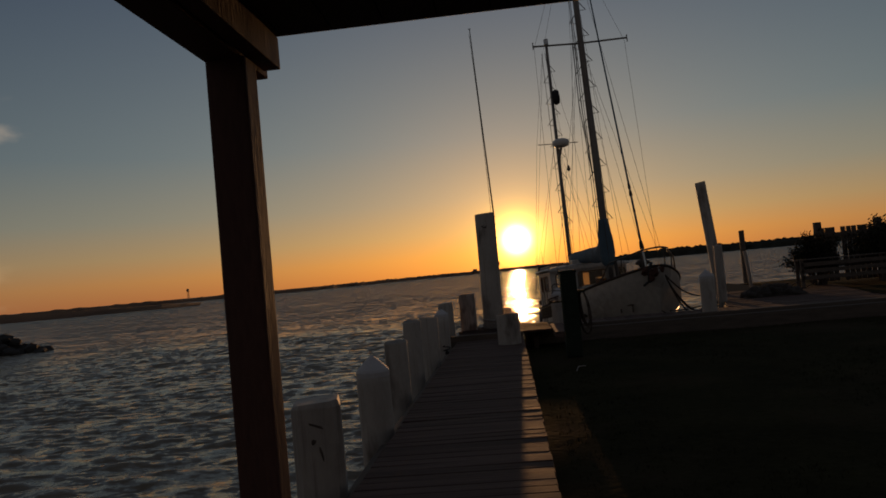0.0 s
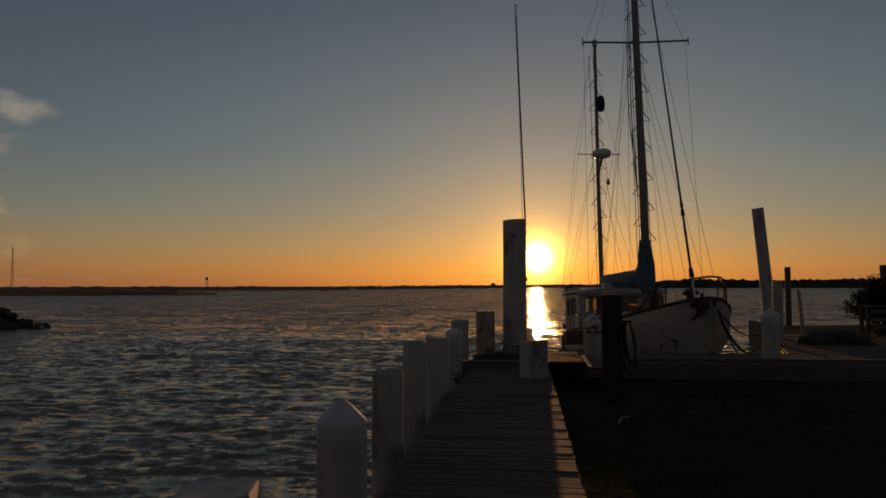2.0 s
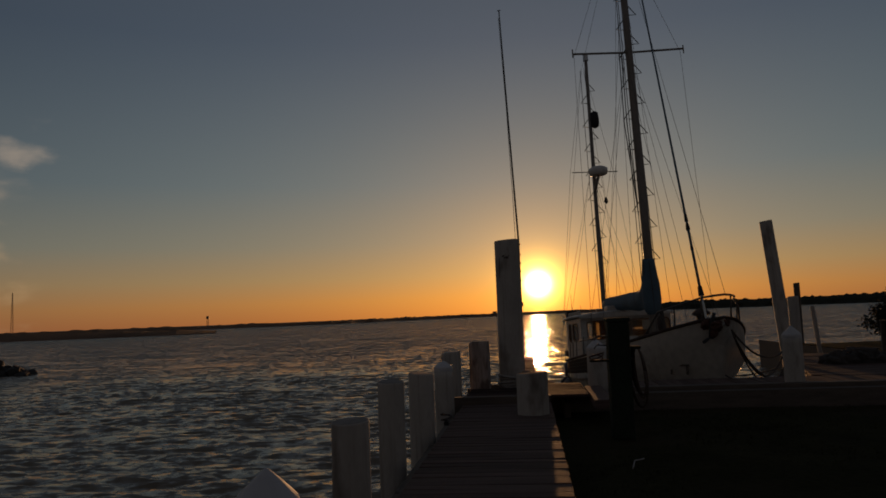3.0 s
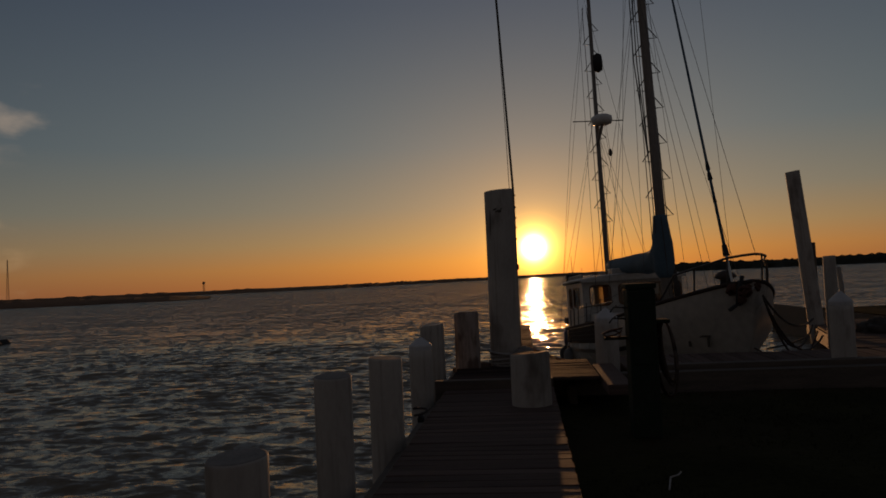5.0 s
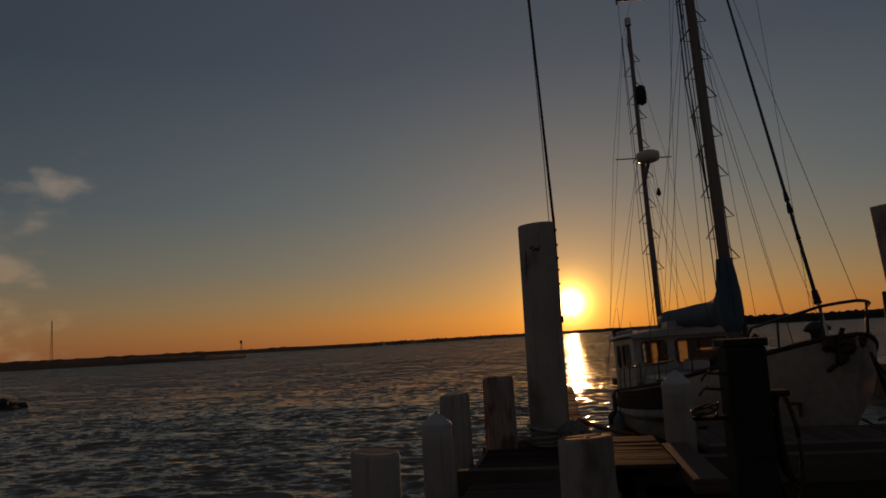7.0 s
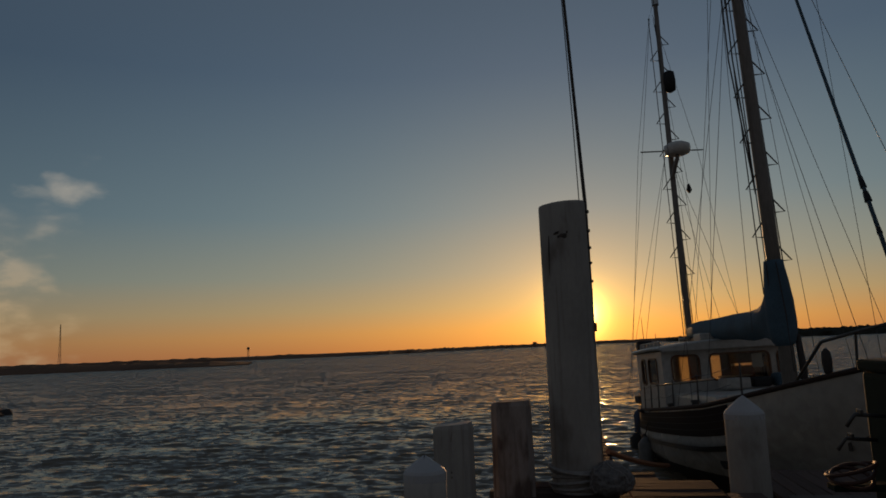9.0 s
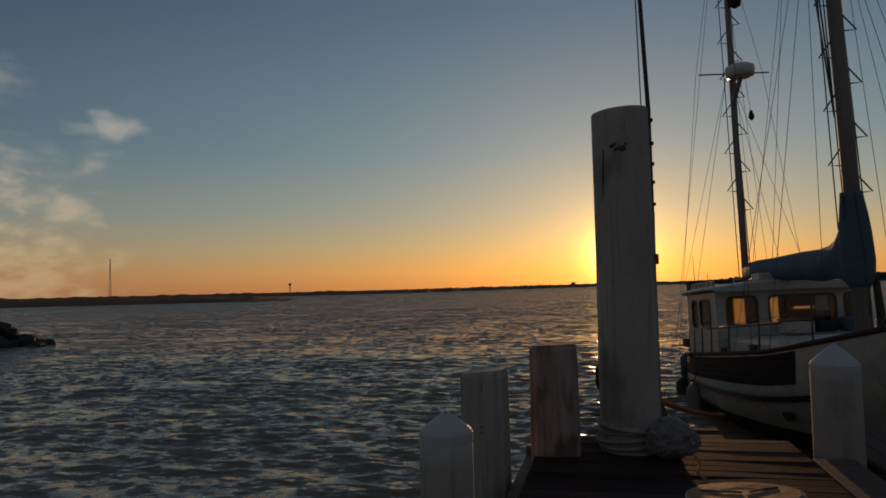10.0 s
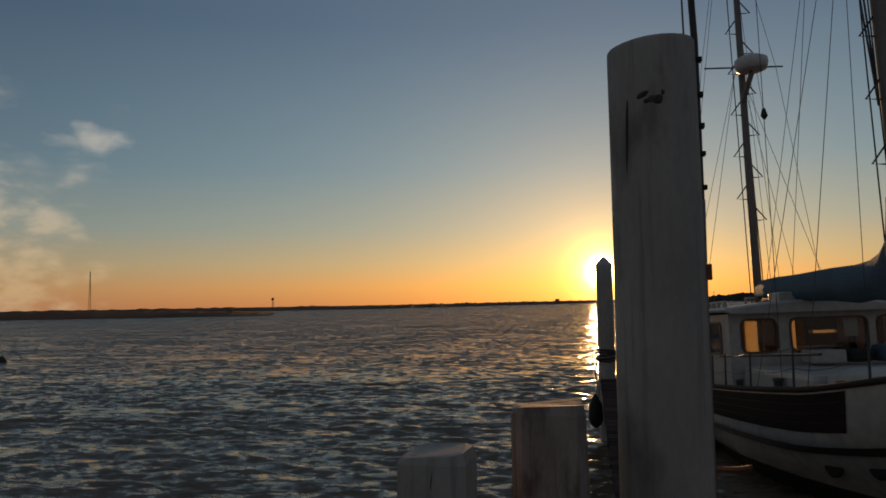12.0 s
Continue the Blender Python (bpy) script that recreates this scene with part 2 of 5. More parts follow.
CURTAIN = curtain_mat()
WATER = water_mat()
GLASS = glass_mat()
PLANK = mat("weathered_plank", (0.108, 0.075, 0.065), 0.82, scale=3, fine=30, stretch=(0.6, 9, 9), vary=0.45, bump=0.5, per_piece=0.22, spec=0.12)
# darker, duller copy of the plank for the dock end and pier
PLANK_DARK = mat("dark_plank", (0.058, 0.040, 0.037), 0.85, scale=3, fine=30, stretch=(0.6, 9, 9), vary=0.5, bump=0.5, per_piece=0.35, spec=0.02)
BEAM = mat("dark_wet_timber", (0.10, 0.08, 0.065), 0.75, scale=4, fine=40, stretch=(0.5, 4, 4), vary=0.5, bump=0.5)
PILE = mat("peeling_white_paint", (0.385, 0.358, 0.322), 0.7, scale=2.2, fine=26, stretch=(1.4, 1.4, 0.6), vary=0.20, bump=0.25, grain=0.20, stains=((0.16, 0.135, 0.115), 0.56, 0.74, 2.6), streaks=((0.12, 0.10, 0.085), 0.54, 0.70, 0.55))
PILE_BARE = mat("flaking_paint_over_bare_wood", (0.34, 0.285, 0.255), 0.8, scale=3.0, fine=30, stretch=(2.0, 2.0, 0.7), vary=0.35, bump=0.5, grain=0.25, stains=((0.13, 0.095, 0.08), 0.47, 0.60, 3.8), streaks=((0.09, 0.065, 0.055), 0.52, 0.66, 0.8))
PILE_HEAD = mat("grey_weathered_end_grain", (0.20, 0.18, 0.165), 0.85, scale=9, fine=60, vary=0.4, bump=0.7)
RAIL = mat("dark_cap_rail", (0.040, 0.024, 0.018), 0.85, scale=4, fine=30, vary=0.35, bump=0.1)
PILE_TOP = mat("sawn_pile_end", (0.30, 0.165, 0.095), 0.8, scale=7, fine=50, vary=0.45, bump=0.8, spec=0.1, stains=((0.13, 0.085, 0.06), 0.52, 0.68, 5.0))
KNOT = mat("dark_knot_wood", (0.10, 0.085, 0.075), 0.9, scale=12, fine=60, vary=0.5, bump=0.6, spec=0.1)
FRAME = mat("varnished_window_frame", (0.13, 0.065, 0.032), 0.45, scale=5, fine=40, vary=0.3, bump=0.1)
CAP = mat("white_vinyl_cap", (0.44, 0.435, 0.44), 0.62, scale=3, fine=40, vary=0.10, bump=0.06, grain=0.12)
BROWN = mat("brown_stained_timber", (0.105, 0.046, 0.035), 0.75, scale=2, fine=24, stretch=(2.5, 2.5, 0.5), vary=0.28, bump=0.4)
SOFFIT = mat("dark_stained_boards", (0.07, 0.042, 0.032), 0.8, scale=3, fine=40, stretch=(4, 0.4, 4), vary=0.4, bump=0.4)
# near-black colours hide the strip of low sun across the lawn
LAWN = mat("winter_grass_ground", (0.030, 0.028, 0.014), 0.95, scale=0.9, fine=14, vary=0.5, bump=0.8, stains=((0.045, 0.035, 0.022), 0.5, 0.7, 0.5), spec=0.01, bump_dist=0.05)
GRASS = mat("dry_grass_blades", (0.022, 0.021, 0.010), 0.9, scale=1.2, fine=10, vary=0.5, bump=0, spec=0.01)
MARSH = mat("marsh_reeds", (0.17, 0.090, 0.050), 0.95, scale=0.05, fine=0.6, vary=0.5, bump=0.6, spec=0.1, bump_dist=0.5)
TREES = mat("far_trees", (0.03, 0.028, 0.018), 0.95, scale=0.04, fine=0.5, vary=0.5, bump=0.6, spec=0.1, bump_dist=0.5)
STONE = mat("jetty_stone", (0.036, 0.033, 0.031), 0.85, scale=1.5, fine=12, vary=0.5, bump=0.8, bump_dist=0.05)
HULL = mat("white_gelcoat", (0.38, 0.365, 0.33), 0.28, scale=0.8, fine=7, vary=0.10, bump=0.03, spec=0.5, stains=((0.42, 0.38, 0.30), 0.62, 0.8, 1.2))
CABIN = mat("white_painted_cabin", (0.46, 0.445, 0.41), 0.4, scale=1.0, fine=9, vary=0.10, bump=0.04)
MAROON = mat("dark_varnished_bulwark", (0.022, 0.014, 0.012), 0.8, scale=2, fine=20, stretch=(0.4, 3, 5), vary=0.4, bump=0.15, spec=0.12)
STRAKE = mat("dark_rub_strake", (0.035, 0.03, 0.026), 0.5, scale=4, fine=30, vary=0.3)
BOOT = mat("black_bottom_paint", (0.02, 0.018, 0.018), 0.6, scale=2, fine=15, vary=0.4)
TEAK = mat("varnished_teak", (0.24, 0.10, 0.042), 0.35, scale=5, fine=40, stretch=(0.4, 4, 4), vary=0.35, bump=0.15)
SAILBLUE = mat("blue_sail_cover", (0.070, 0.118, 0.158), 0.8, scale=2.2, fine=40, vary=0.35, bump=0.5, bump_dist=0.03)
MAST = mat("painted_spar", (0.22, 0.195, 0.17), 0.5, scale=2, fine=20, stretch=(2, 2, 0.4), vary=0.25, bump=0.1)
STEEL = mat("stainless_steel", (0.45, 0.45, 0.44), 0.3, 1.0, scale=10, fine=60, vary=0.1, bump=0.05)
WIRE = mat("rigging_wire", (0.09, 0.085, 0.08), 0.5, 0.6, scale=10, fine=60, vary=0.2, bump=0)
BLACK = mat("black_rubber", (0.02, 0.02, 0.022), 0.7, scale=6, fine=40, vary=0.3, bump=0.2)
FENDERBLUE = mat("navy_fender", (0.03, 0.045, 0.085), 0.6, scale=6, fine=40, vary=0.3, bump=0.2)
FENDERWHITE = mat("white_fender", (0.60, 0.60, 0.58), 0.5, scale=6, fine=40, vary=0.2, bump=0.1)
FENDERGREY = mat("grey_fender", (0.20, 0.20, 0.195), 0.6, scale=6, fine=40, vary=0.35, bump=0.2)
ROPE = mat("grey_rope", (0.33, 0.31, 0.295), 0.9, scale=20, fine=120, vary=0.4, bump=0.6)
NETTING = mat("grey_bundled_netting", (0.21, 0.195, 0.185), 0.95, scale=16, fine=80, vary=0.7, bump=1.0, bump_dist=0.03)
ROPE_DARK = mat("dark_mooring_rope", (0.06, 0.05, 0.045), 0.9, scale=20, fine=120, vary=0.4, bump=0.6)
ROPE_ORANGE = mat("faded_orange_rope", (0.40, 0.17, 0.08), 0.85, scale=20, fine=120, vary=0.3, bump=0.5)
RUSTLINE = mat("rust_brown_line", (0.085, 0.038, 0.028), 0.9, scale=14, fine=80, vary=0.4, bump=0.5)
DARKNET = mat("dark_heaped_net", (0.055, 0.048, 0.042), 0.95, scale=9, fine=60, vary=0.7, bump=1.0, bump_dist=0.03)
ROPE_WHITE = mat("white_nylon_line", (0.42, 0.41, 0.40), 0.85, scale=12, fine=90, vary=0.3, bump=0.6)
GREENBOX = mat("dark_green_metal", (0.020, 0.028, 0.019), 0.8, scale=4, fine=40, vary=0.4, bump=0.2, spec=0.15)
REDHOSE = mat("dull_red_hose", (0.055, 0.022, 0.015), 0.6, scale=8, fine=60, vary=0.3, bump=0.1)
HOSE = mat("rubber_hose", (0.055, 0.035, 0.025), 0.55, scale=8, fine=60, vary=0.3, bump=0.1)
RADOME = mat("white_radome", (0.66, 0.66, 0.64), 0.35, scale=4, fine=30, vary=0.06, bump=0.02)
POLE = mat("dark_antenna_pole", (0.05, 0.042, 0.036), 0.5, scale=6, fine=40, vary=0.3, bump=0.1)
CREAM = mat("cream_interior", (0.50, 0.40, 0.26), 0.6, scale=2, fine=20, vary=0.15, bump=0.05)


# ---- mesh helpers ----
def mesh_of(name, bm, material, smooth=False):
    bmesh.ops.recalc_face_normals(bm, faces=bm.faces[:])
    me = bpy.data.meshes.new(name)
    bm.to_mesh(me)
    bm.free()
    me.materials.append(material)
    if smooth:
        for p in me.polygons:
            p.use_smooth = True
    return me


def part(name, bm, material, parent=None, label="", smooth=False, at=None):
    ob = new(name, mesh_of(name, bm, material, smooth))
    if parent:
        ob.parent = parent
    if at:
        ob.matrix_local = at
    return tagged(ob, label)


def thing(name, m, label, category, group="", kind=""):
    ob = new(name)
    ob.empty_display_size = 0.1
    ob.matrix_world = m
    return tagged(ob, label, category, group, kind)


def box(bm, lo, hi, bevel=0.0, m=None):
    t = bmesh.new()
    bmesh.ops.create_cube(t, size=1)
    c = [(a + b) / 2 for a, b in zip(lo, hi)]
    s = [abs(b - a) for a, b in zip(lo, hi)]
    bmesh.ops.transform(t, matrix=Matrix.Translation(c) @ Matrix.Diagonal((*s, 1)), verts=t.verts[:])
    if bevel:
        bmesh.ops.bevel(t, geom=t.edges[:], offset=bevel, segments=2, affect="EDGES", profile=0.6)
    if m:
        bmesh.ops.transform(t, matrix=m, verts=t.verts[:])
    join(bm, t)
    return bm


def join(bm, t):
    me = bpy.data.meshes.new("tmp")
    t.to_mesh(me)
    t.free()
    bm.from_mesh(me)
    bpy.data.meshes.remove(me)


def rings(bm, rows, caps=True):
    """Skin between rings of points, each ring a list of equal length."""
    vs = [[bm.verts.new(p) for p in r] for r in rows]
    n = len(vs[0])
    for a, b in zip(vs, vs[1:]):
        for i in range(n):
            bm.faces.new((a[i], a[(i + 1) % n], b[(i + 1) % n], b[i]))
    if caps:
        bm.faces.new(vs[0])
        bm.faces.new(vs[-1])
    return bm


def lathe(bm, profile, seg=16, wobble=0.0, seed=0):
    rnd = random.Random(seed)
    ph = [rnd.uniform(0, 6.28) for _ in range(4)]
    rows = []
    for r, z in profile:
        row = []
        for i in range(seg):
            a = 2 * math.pi * i / seg
            k = 1 + wobble * (math.sin(2 * a + ph[0] + z) + 0.6 * math.sin(3 * a + ph[1] - 1.7 * z) + 0.4 * math.sin(5 * a + ph[2] + 2.3 * z))
            row.append((r * k * math.cos(a), r * k * math.sin(a), z))
        rows.append(row)
    return rings(bm, rows)


def tube(bm, pts, r, seg=6, r1=None):
    pts = [Vector(p) for p in pts]
    rows = []
    n = len(pts)
    up = Vector((0, 0, 1))
    for i, p in enumerate(pts):
        d = (pts[min(i + 1, n - 1)] - pts[max(i - 1, 0)]).normalized()
        a = d.cross(up)
        if a.length < 0.05:
            a = d.cross(Vector((1, 0, 0)))
        a.normalize()
        b = d.cross(a)
        rr = r if r1 is None else r + (r1 - r) * i / (n - 1)
        rows.append([p + a * (rr * math.cos(2 * math.pi * k / seg)) + b * (rr * math.sin(2 * math.pi * k / seg)) for k in range(seg)])
    return rings(bm, rows)


def sag(a, b, drop, n=12):
    a, b = Vector(a), Vector(b)
    return [a.lerp(b, i / n) - Vector((0, 0, drop * 4 * (i / n) * (1 - i / n))) for i in range(n + 1)]


# ---- the large structure ----
WATER_Z = -1.1


def graded(lo, hi, fine_lo, fine_hi, step, growth=1.12):
    """Coordinates with even steps in the middle that widen outwards."""
    mid = list(np.arange(fine_lo, fine_hi, step))
    out, s, v = [], step, fine_lo
    while v > lo:
        s *= growth
        v -= s
        out.append(v)
    up, s, v = [], step, mid[-1]
    while v < hi:
        s *= growth
        v += s
        up.append(v)
    return np.array(out[::-1] + mid + up)


def build_water():
    xs = graded(-3500, 3500, -16, 5, 0.10, 1.06)
    ys = graded(-300, 4600, 6, 34, 0.10, 1.05)
    X, Y = np.meshgrid(xs, ys)
    rs = np.random.RandomState(4)
    Z = np.zeros_like(X)
    cell = np.maximum(np.gradient(xs)[None, :], np.gradient(ys)[:, None])
    for k in range(46):
        lam = 0.27 * (1.06 ** k) if k < 30 else rs.uniform(0.30, 0.75)
        a = radians(rs.normal(86, 28))
        amp = 0.0042 * lam ** 0.62
        ph = rs.uniform(0, 6.28)
        fade = np.clip(lam / (3.0 * cell) - 0.3, 0, 1)
        w = np.sin((X * math.cos(a) + Y * math.sin(a)) * 2 * math.pi / lam + ph + 0.6 * np.sin(0.31 * X + k) + 0.5 * np.sin(0.23 * Y - k))
        Z += amp * fade * w
    verts = np.stack([X, Y, Z + WATER_Z], -1).reshape(-1, 3)
    nx, ny = len(xs), len(ys)
    idx = np.arange(nx * ny).reshape(ny, nx)
    faces = np.stack([idx[:-1, :-1], idx[:-1, 1:], idx[1:, 1:], idx[1:, :-1]], -1).reshape(-1, 4)
    me = bpy.data.meshes.new("water")
    me.from_pydata(verts.tolist(), [], faces.tolist())
    me.materials.append(WATER)
    for p in me.polygons:
        p.use_smooth = True
    tagged(new("water", me), "rippled grey-blue bay water under evening sky", "water", kind="structure")


build_water()


def ridge(name, line, depth, height, rough, material, label, seed, step=3.0, base=WATER_Z - 0.4):
    """A low bank of land along a line, with an uneven skyline."""
    rnd = random.Random(seed)
    pts = []
    for (x0, y0, h0), (x1, y1, h1) in zip(line, line[1:]):
        n = max(2, int(math.hypot(x1 - x0, y1 - y0) / step))
        pts += [(x0 + (x1 - x0) * i / n, y0 + (y1 - y0) * i / n, h0 + (h1 - h0) * i / n) for i in range(n)]
    pts.append(line[-1])
    rows = []
    for i, (x, y, h) in enumerate(pts):
        d = Vector((x, y, 0)).normalized()
        t = h * height + rough * (rnd.random() ** 2 * 1.3 + 0.8 * noise.noise((i * 0.13, seed, 0)))
        q = Vector((x, y, 0))
        w = noise.noise((i * 0.21, seed, 5)) * depth * 0.12
        prof = ((w, base), (depth * 0.02 + w, WATER_Z + 0.25), (depth * 0.10, WATER_Z + t * 0.55), (depth * 0.22, WATER_Z + t), (depth * 0.6, WATER_Z + t * 0.97), (depth, WATER_Z + t * 0.8))
        rows.append([q + d * a + Vector((0, 0, z)) for a, z in prof])
    bm = bmesh.new()
    vs = [[bm.verts.new(p) for p in r] for r in rows]
    for a, b in zip(vs, vs[1:]):
        for i in range(len(a) - 1):
            bm.faces.new((a[i], a[i + 1], b[i + 1], b[i]))
    ob = part(name, bm, material, smooth=False)
    return tagged(ob, label, "shore", kind="structure")


ridge("backdrop_marsh", [(-420, 150, 1), (-260, 168, 1), (-170, 176, 1), (-120, 190, 0.9), (-96, 200, 0.55), (-88, 204, 0.12)], 90, 1.7, 0.25, MARSH, "low brown marsh bank reaching into the bay", 3, 1.5)
ridge("backdrop_shore_far", [(-900, 330, 1), (-430, 345, 1), (-260, 372, 0.98), (-120, 440, 0.95), (-60, 700, 1.4), (20, 960, 1.7), (90, 1000, 1.9), (170, 1000, 2.4)], 160, 2.15, 0.55, MARSH, "long dark low shoreline with scrub on the horizon", 7, 3.0)
ridge("backdrop_trees_far", [(95, 760, 0.4), (130, 720, 0.8), (160, 700, 0.95), (230, 680, 0.8), (330, 640, 1), (480, 600, 1), (900, 520, 1.1)], 120, 8.6, 1.1, TREES, "dark distant wooded shore on the horizon", 11, 2.0)


def build_ground():
    bm = bmesh.new()
    xs = [0.86] + [0.86 + 0.6 * i for i in range(1, 26)] + [18, 22, 30, 45, 80, 140]
    ys = [-120, -60, -30, -15] + [-10 + 0.6 * i for i in range(45)] + [16.82]
    # sunk below the walk so the docks keep low sun off it
    grid = [[bm.verts.new((x, y, -0.30 + 0.035 * noise.noise((x * 0.5, y * 0.5, 1)))) for x in xs] for y in ys]
    for a, b in zip(grid, grid[1:]):
        for i in range(len(xs) - 1):
            bm.faces.new((a[i], a[i + 1], b[i + 1], b[i]))
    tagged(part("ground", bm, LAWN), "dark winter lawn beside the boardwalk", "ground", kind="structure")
    # right-hand shore beyond the slip, and the bank behind the walk
    bm = bmesh.new()
    # raised above the lawn, out of sight, to block low sun under the planks
    box(bm, (0.86, 16.6, -2.5), (140, 16.82, -0.02))
    tagged(part("bulkhead", bm, BEAM), "dark timber bulkhead holding the lawn, raised to block low sun", "bulkhead", kind="structure")


build_ground()


def plank_mesh(name, length, width, thick, seed, wood=None):
    """A board along x with rounded, slightly worn edges and a little cup."""
    rnd = random.Random(seed)
    bm = bmesh.new()
    box(bm, (-length / 2, -width / 2, -thick), (length / 2, width / 2, 0), 0.007)
    for v in bm.verts:
        v.co.z += 0.004 * math.sin(v.co.x * 2.1 + seed) + rnd.uniform(-0.001, 0.001)
        v.co.y += 0.003 * math.sin(v.co.x * 1.3 + seed * 2)
    return mesh_of(name, bm, wood or PLANK)


def planked(parent, x0, x1, y0, y1, z, pitch, seed, wood=None):
    """Boards laid across the walk from y0 to y1, each its own piece."""
    rnd = random.Random(seed)
    meshes = [plank_mesh("plank", x1 - x0, pitch - 0.007, 0.042, s, wood) for s in range(5)]
    y = y0 + pitch / 2
    while y < y1:
        ob = new("plank", rnd.choice(meshes))
        ob.parent = parent
        flip = rnd.choice((0, 180))
        ob.matrix_local = pose((x0 + x1) / 2 + rnd.uniform(-0.006, 0.006), y, z + rnd.uniform(-0.0025, 0.0025), rnd.uniform(-1.3, 1.3), rnd.uniform(-0.12, 0.12), flip + rnd.uniform(-0.25, 0.25))
        y += pitch


def timbers(parent, boxes, name="stringer"):
    for lo, hi in boxes:
        part(name, box(bmesh.new(), lo, hi, 0.01), BEAM, parent)


# ---- pavilion at the start of the walk ----
def build_pavilion():
    root = thing("pavilion", pose(0, 0, 0), "open timber shelter with dark stained posts and flat soffit", "shelter")
    for x, y in ((-0.603, 3.52), (3.6, 3.52), (-0.603, -2.6), (3.6, -2.6)):
        part("post", box(bmesh.new(), (x, y, -0.02), (x + 0.182, y + 0.155, 2.44), 0.012), BROWN, root, "square brown timber post")
    for x in (-0.575, 3.62):
        # two-ply side beams whose ends stand past the posts
        part("beam", box(bmesh.new(), (x + 0.14, -2.9, 2.445), (x + 0.225, 3.82, 2.60), 0.008), BROWN, root)
        part("beam", box(bmesh.new(), (x - 0.035, -2.9, 2.43), (x + 0.135, 3.90, 2.60), 0.008), BROWN, root)
    me = mesh_of("soffit_board", box(bmesh.new(), (0, -3.3, 2.603), (0.244, 3.78, 2.623)), SOFFIT)
    for i in range(19):
        ob = new("soffit_board", me)
        ob.parent = root
        ob.matrix_local = pose(-0.575 + i * 0.25, 0, 0)
    part("fascia", box(bmesh.new(), (-0.61, 3.785, 2.604), (4.22, 3.82, 2.78), 0.006), BROWN, root)
    part("fascia", box(bmesh.new(), (-0.613, -3.3, 2.603), (-0.578, 3.783, 2.78), 0.006), BROWN, root)
    part("roof_deck", box(bmesh.new(), (-0.64, -3.4, 2.785), (4.3, 3.9, 2.85), 0.01), SOFFIT, root)


build_pavilion()


# ---- posts and piles ----
def pile_thing(name, x, y, top, r, style, label, category="post", group="", lean=(0, 0), seed=1, spin=0, base=-2.4, cone=0.145):
    """A driven timber pile. style: flat, cone, cut or square."""
    root = thing(name, pose(x, y, 0, lean[0], lean[1], spin), label, category, group)
    bm = bmesh.new()
    zs = np.linspace(base, top - 0.035, 14)
    side = PILE_BARE if style == "bare" else BEAM if style == "dark" else PILE
    if style in ("square", "bare"):
        rows = []
        rnd = random.Random(seed)
        for z in list(zs) + [top]:
            q = r * (0.93 if z == top else 1.0) + 0.004 * math.sin(3 * z + seed)
            c = 0.28 * q
            ring = [(q, q - c), (q - c, q), (-q + c, q), (-q, q - c), (-q, -q + c), (-q + c, -q), (q - c, -q), (q, -q + c)]
            rows.append([(a + rnd.uniform(-0.003, 0.003), b + rnd.uniform(-0.003, 0.003), z + (0.012 * math.sin(i + seed) if z == top else 0)) for i, (a, b) in enumerate(ring)])
        rings(bm, rows)
        part("shaft", bm, side, root)
    elif style == "cone":
        lathe(bm, [(r * (1.04 - 0.04 * (z - base) / (top - base)), z) for z in zs if z < top - cone - 0.07] + [(r, top - cone - 0.02)], 20, 0.012, seed)
        part("shaft", bm, side, root, smooth=True)
        slope = [(r * (1 - 0.97 * q), top - cone * (1 - q) ** 1.12) for q in (0.07, 0.25, 0.5, 0.75, 0.92, 1.0)]
        cap = lathe(bmesh.new(), [(r * 1.004, top - cone - 0.06), (r * 1.008, top - cone - 0.05), (r * 1.006, top - cone - 0.012)] + slope, 24)
        cp = part("cap", cap, CAP, root, "white conical pile cap")
        if seed != 6:
            return root
        crack = tube(bmesh.new(), [(0.02 * r, -0.06 * r, top - 0.001), (0.0, -0.45 * r, top - 0.046), (-0.07 * r, -0.90 * r, top - 0.100)], 0.004, 4)
        part("crack", crack, BLACK, cp, "dark split in the cap")
    else:
        prof = [(r * (1.05 - 0.05 * (z - base) / (top - base)), z) for z in zs]
        prof += [(r * 0.995, top - 0.010), (r * 0.975, top)]
        lathe(bm, prof, 22, 0.014, seed)
        # slope the head a little, as sawn; a cut head tips sunward for light
        for v in bm.verts:
            if v.co.z > top - 0.05:
                v.co.z += 0.06 * v.co.x + (0.04 * v.co.y if style == "flat" else -0.05 * v.co.y)
        part("shaft", bm, side, root, smooth=True)
        head = lathe(bmesh.new(), [(r * 0.965, top + 0.001), (r * 0.90, top + 0.004), (r * 0.45, top + 0.003), (0.02, top - 0.004 if style == "cut" else top + 0.004)], 22, 0.014, seed)
        for v in head.verts:
            v.co.z += 0.06 * v.co.x + (0.04 * v.co.y if style == "flat" else -0.05 * v.co.y)
        hd = part("head", head, PILE_TOP if style == "cut" else PILE_HEAD, root, "weathered sawn end grain")
        if style == "cut":
            for k, (a, ln) in enumerate(((28, 0.7), (160, 0.8), (285, 0.55))):
                ca, sa = math.cos(radians(a)), math.sin(radians(a))
                pts = [(r * t * ca + 0.01 * math.sin(k + 9 * t), r * t * sa, top + 0.006 + 0.06 * r * t * ca - 0.05 * r * t * sa) for t in (0.08, 0.3 * ln + 0.1, 0.6 * ln + 0.1, ln)]
                part("crack", tube(bmesh.new(), pts, 0.0035, 4), BEAM, hd, "dark drying crack")
    return root


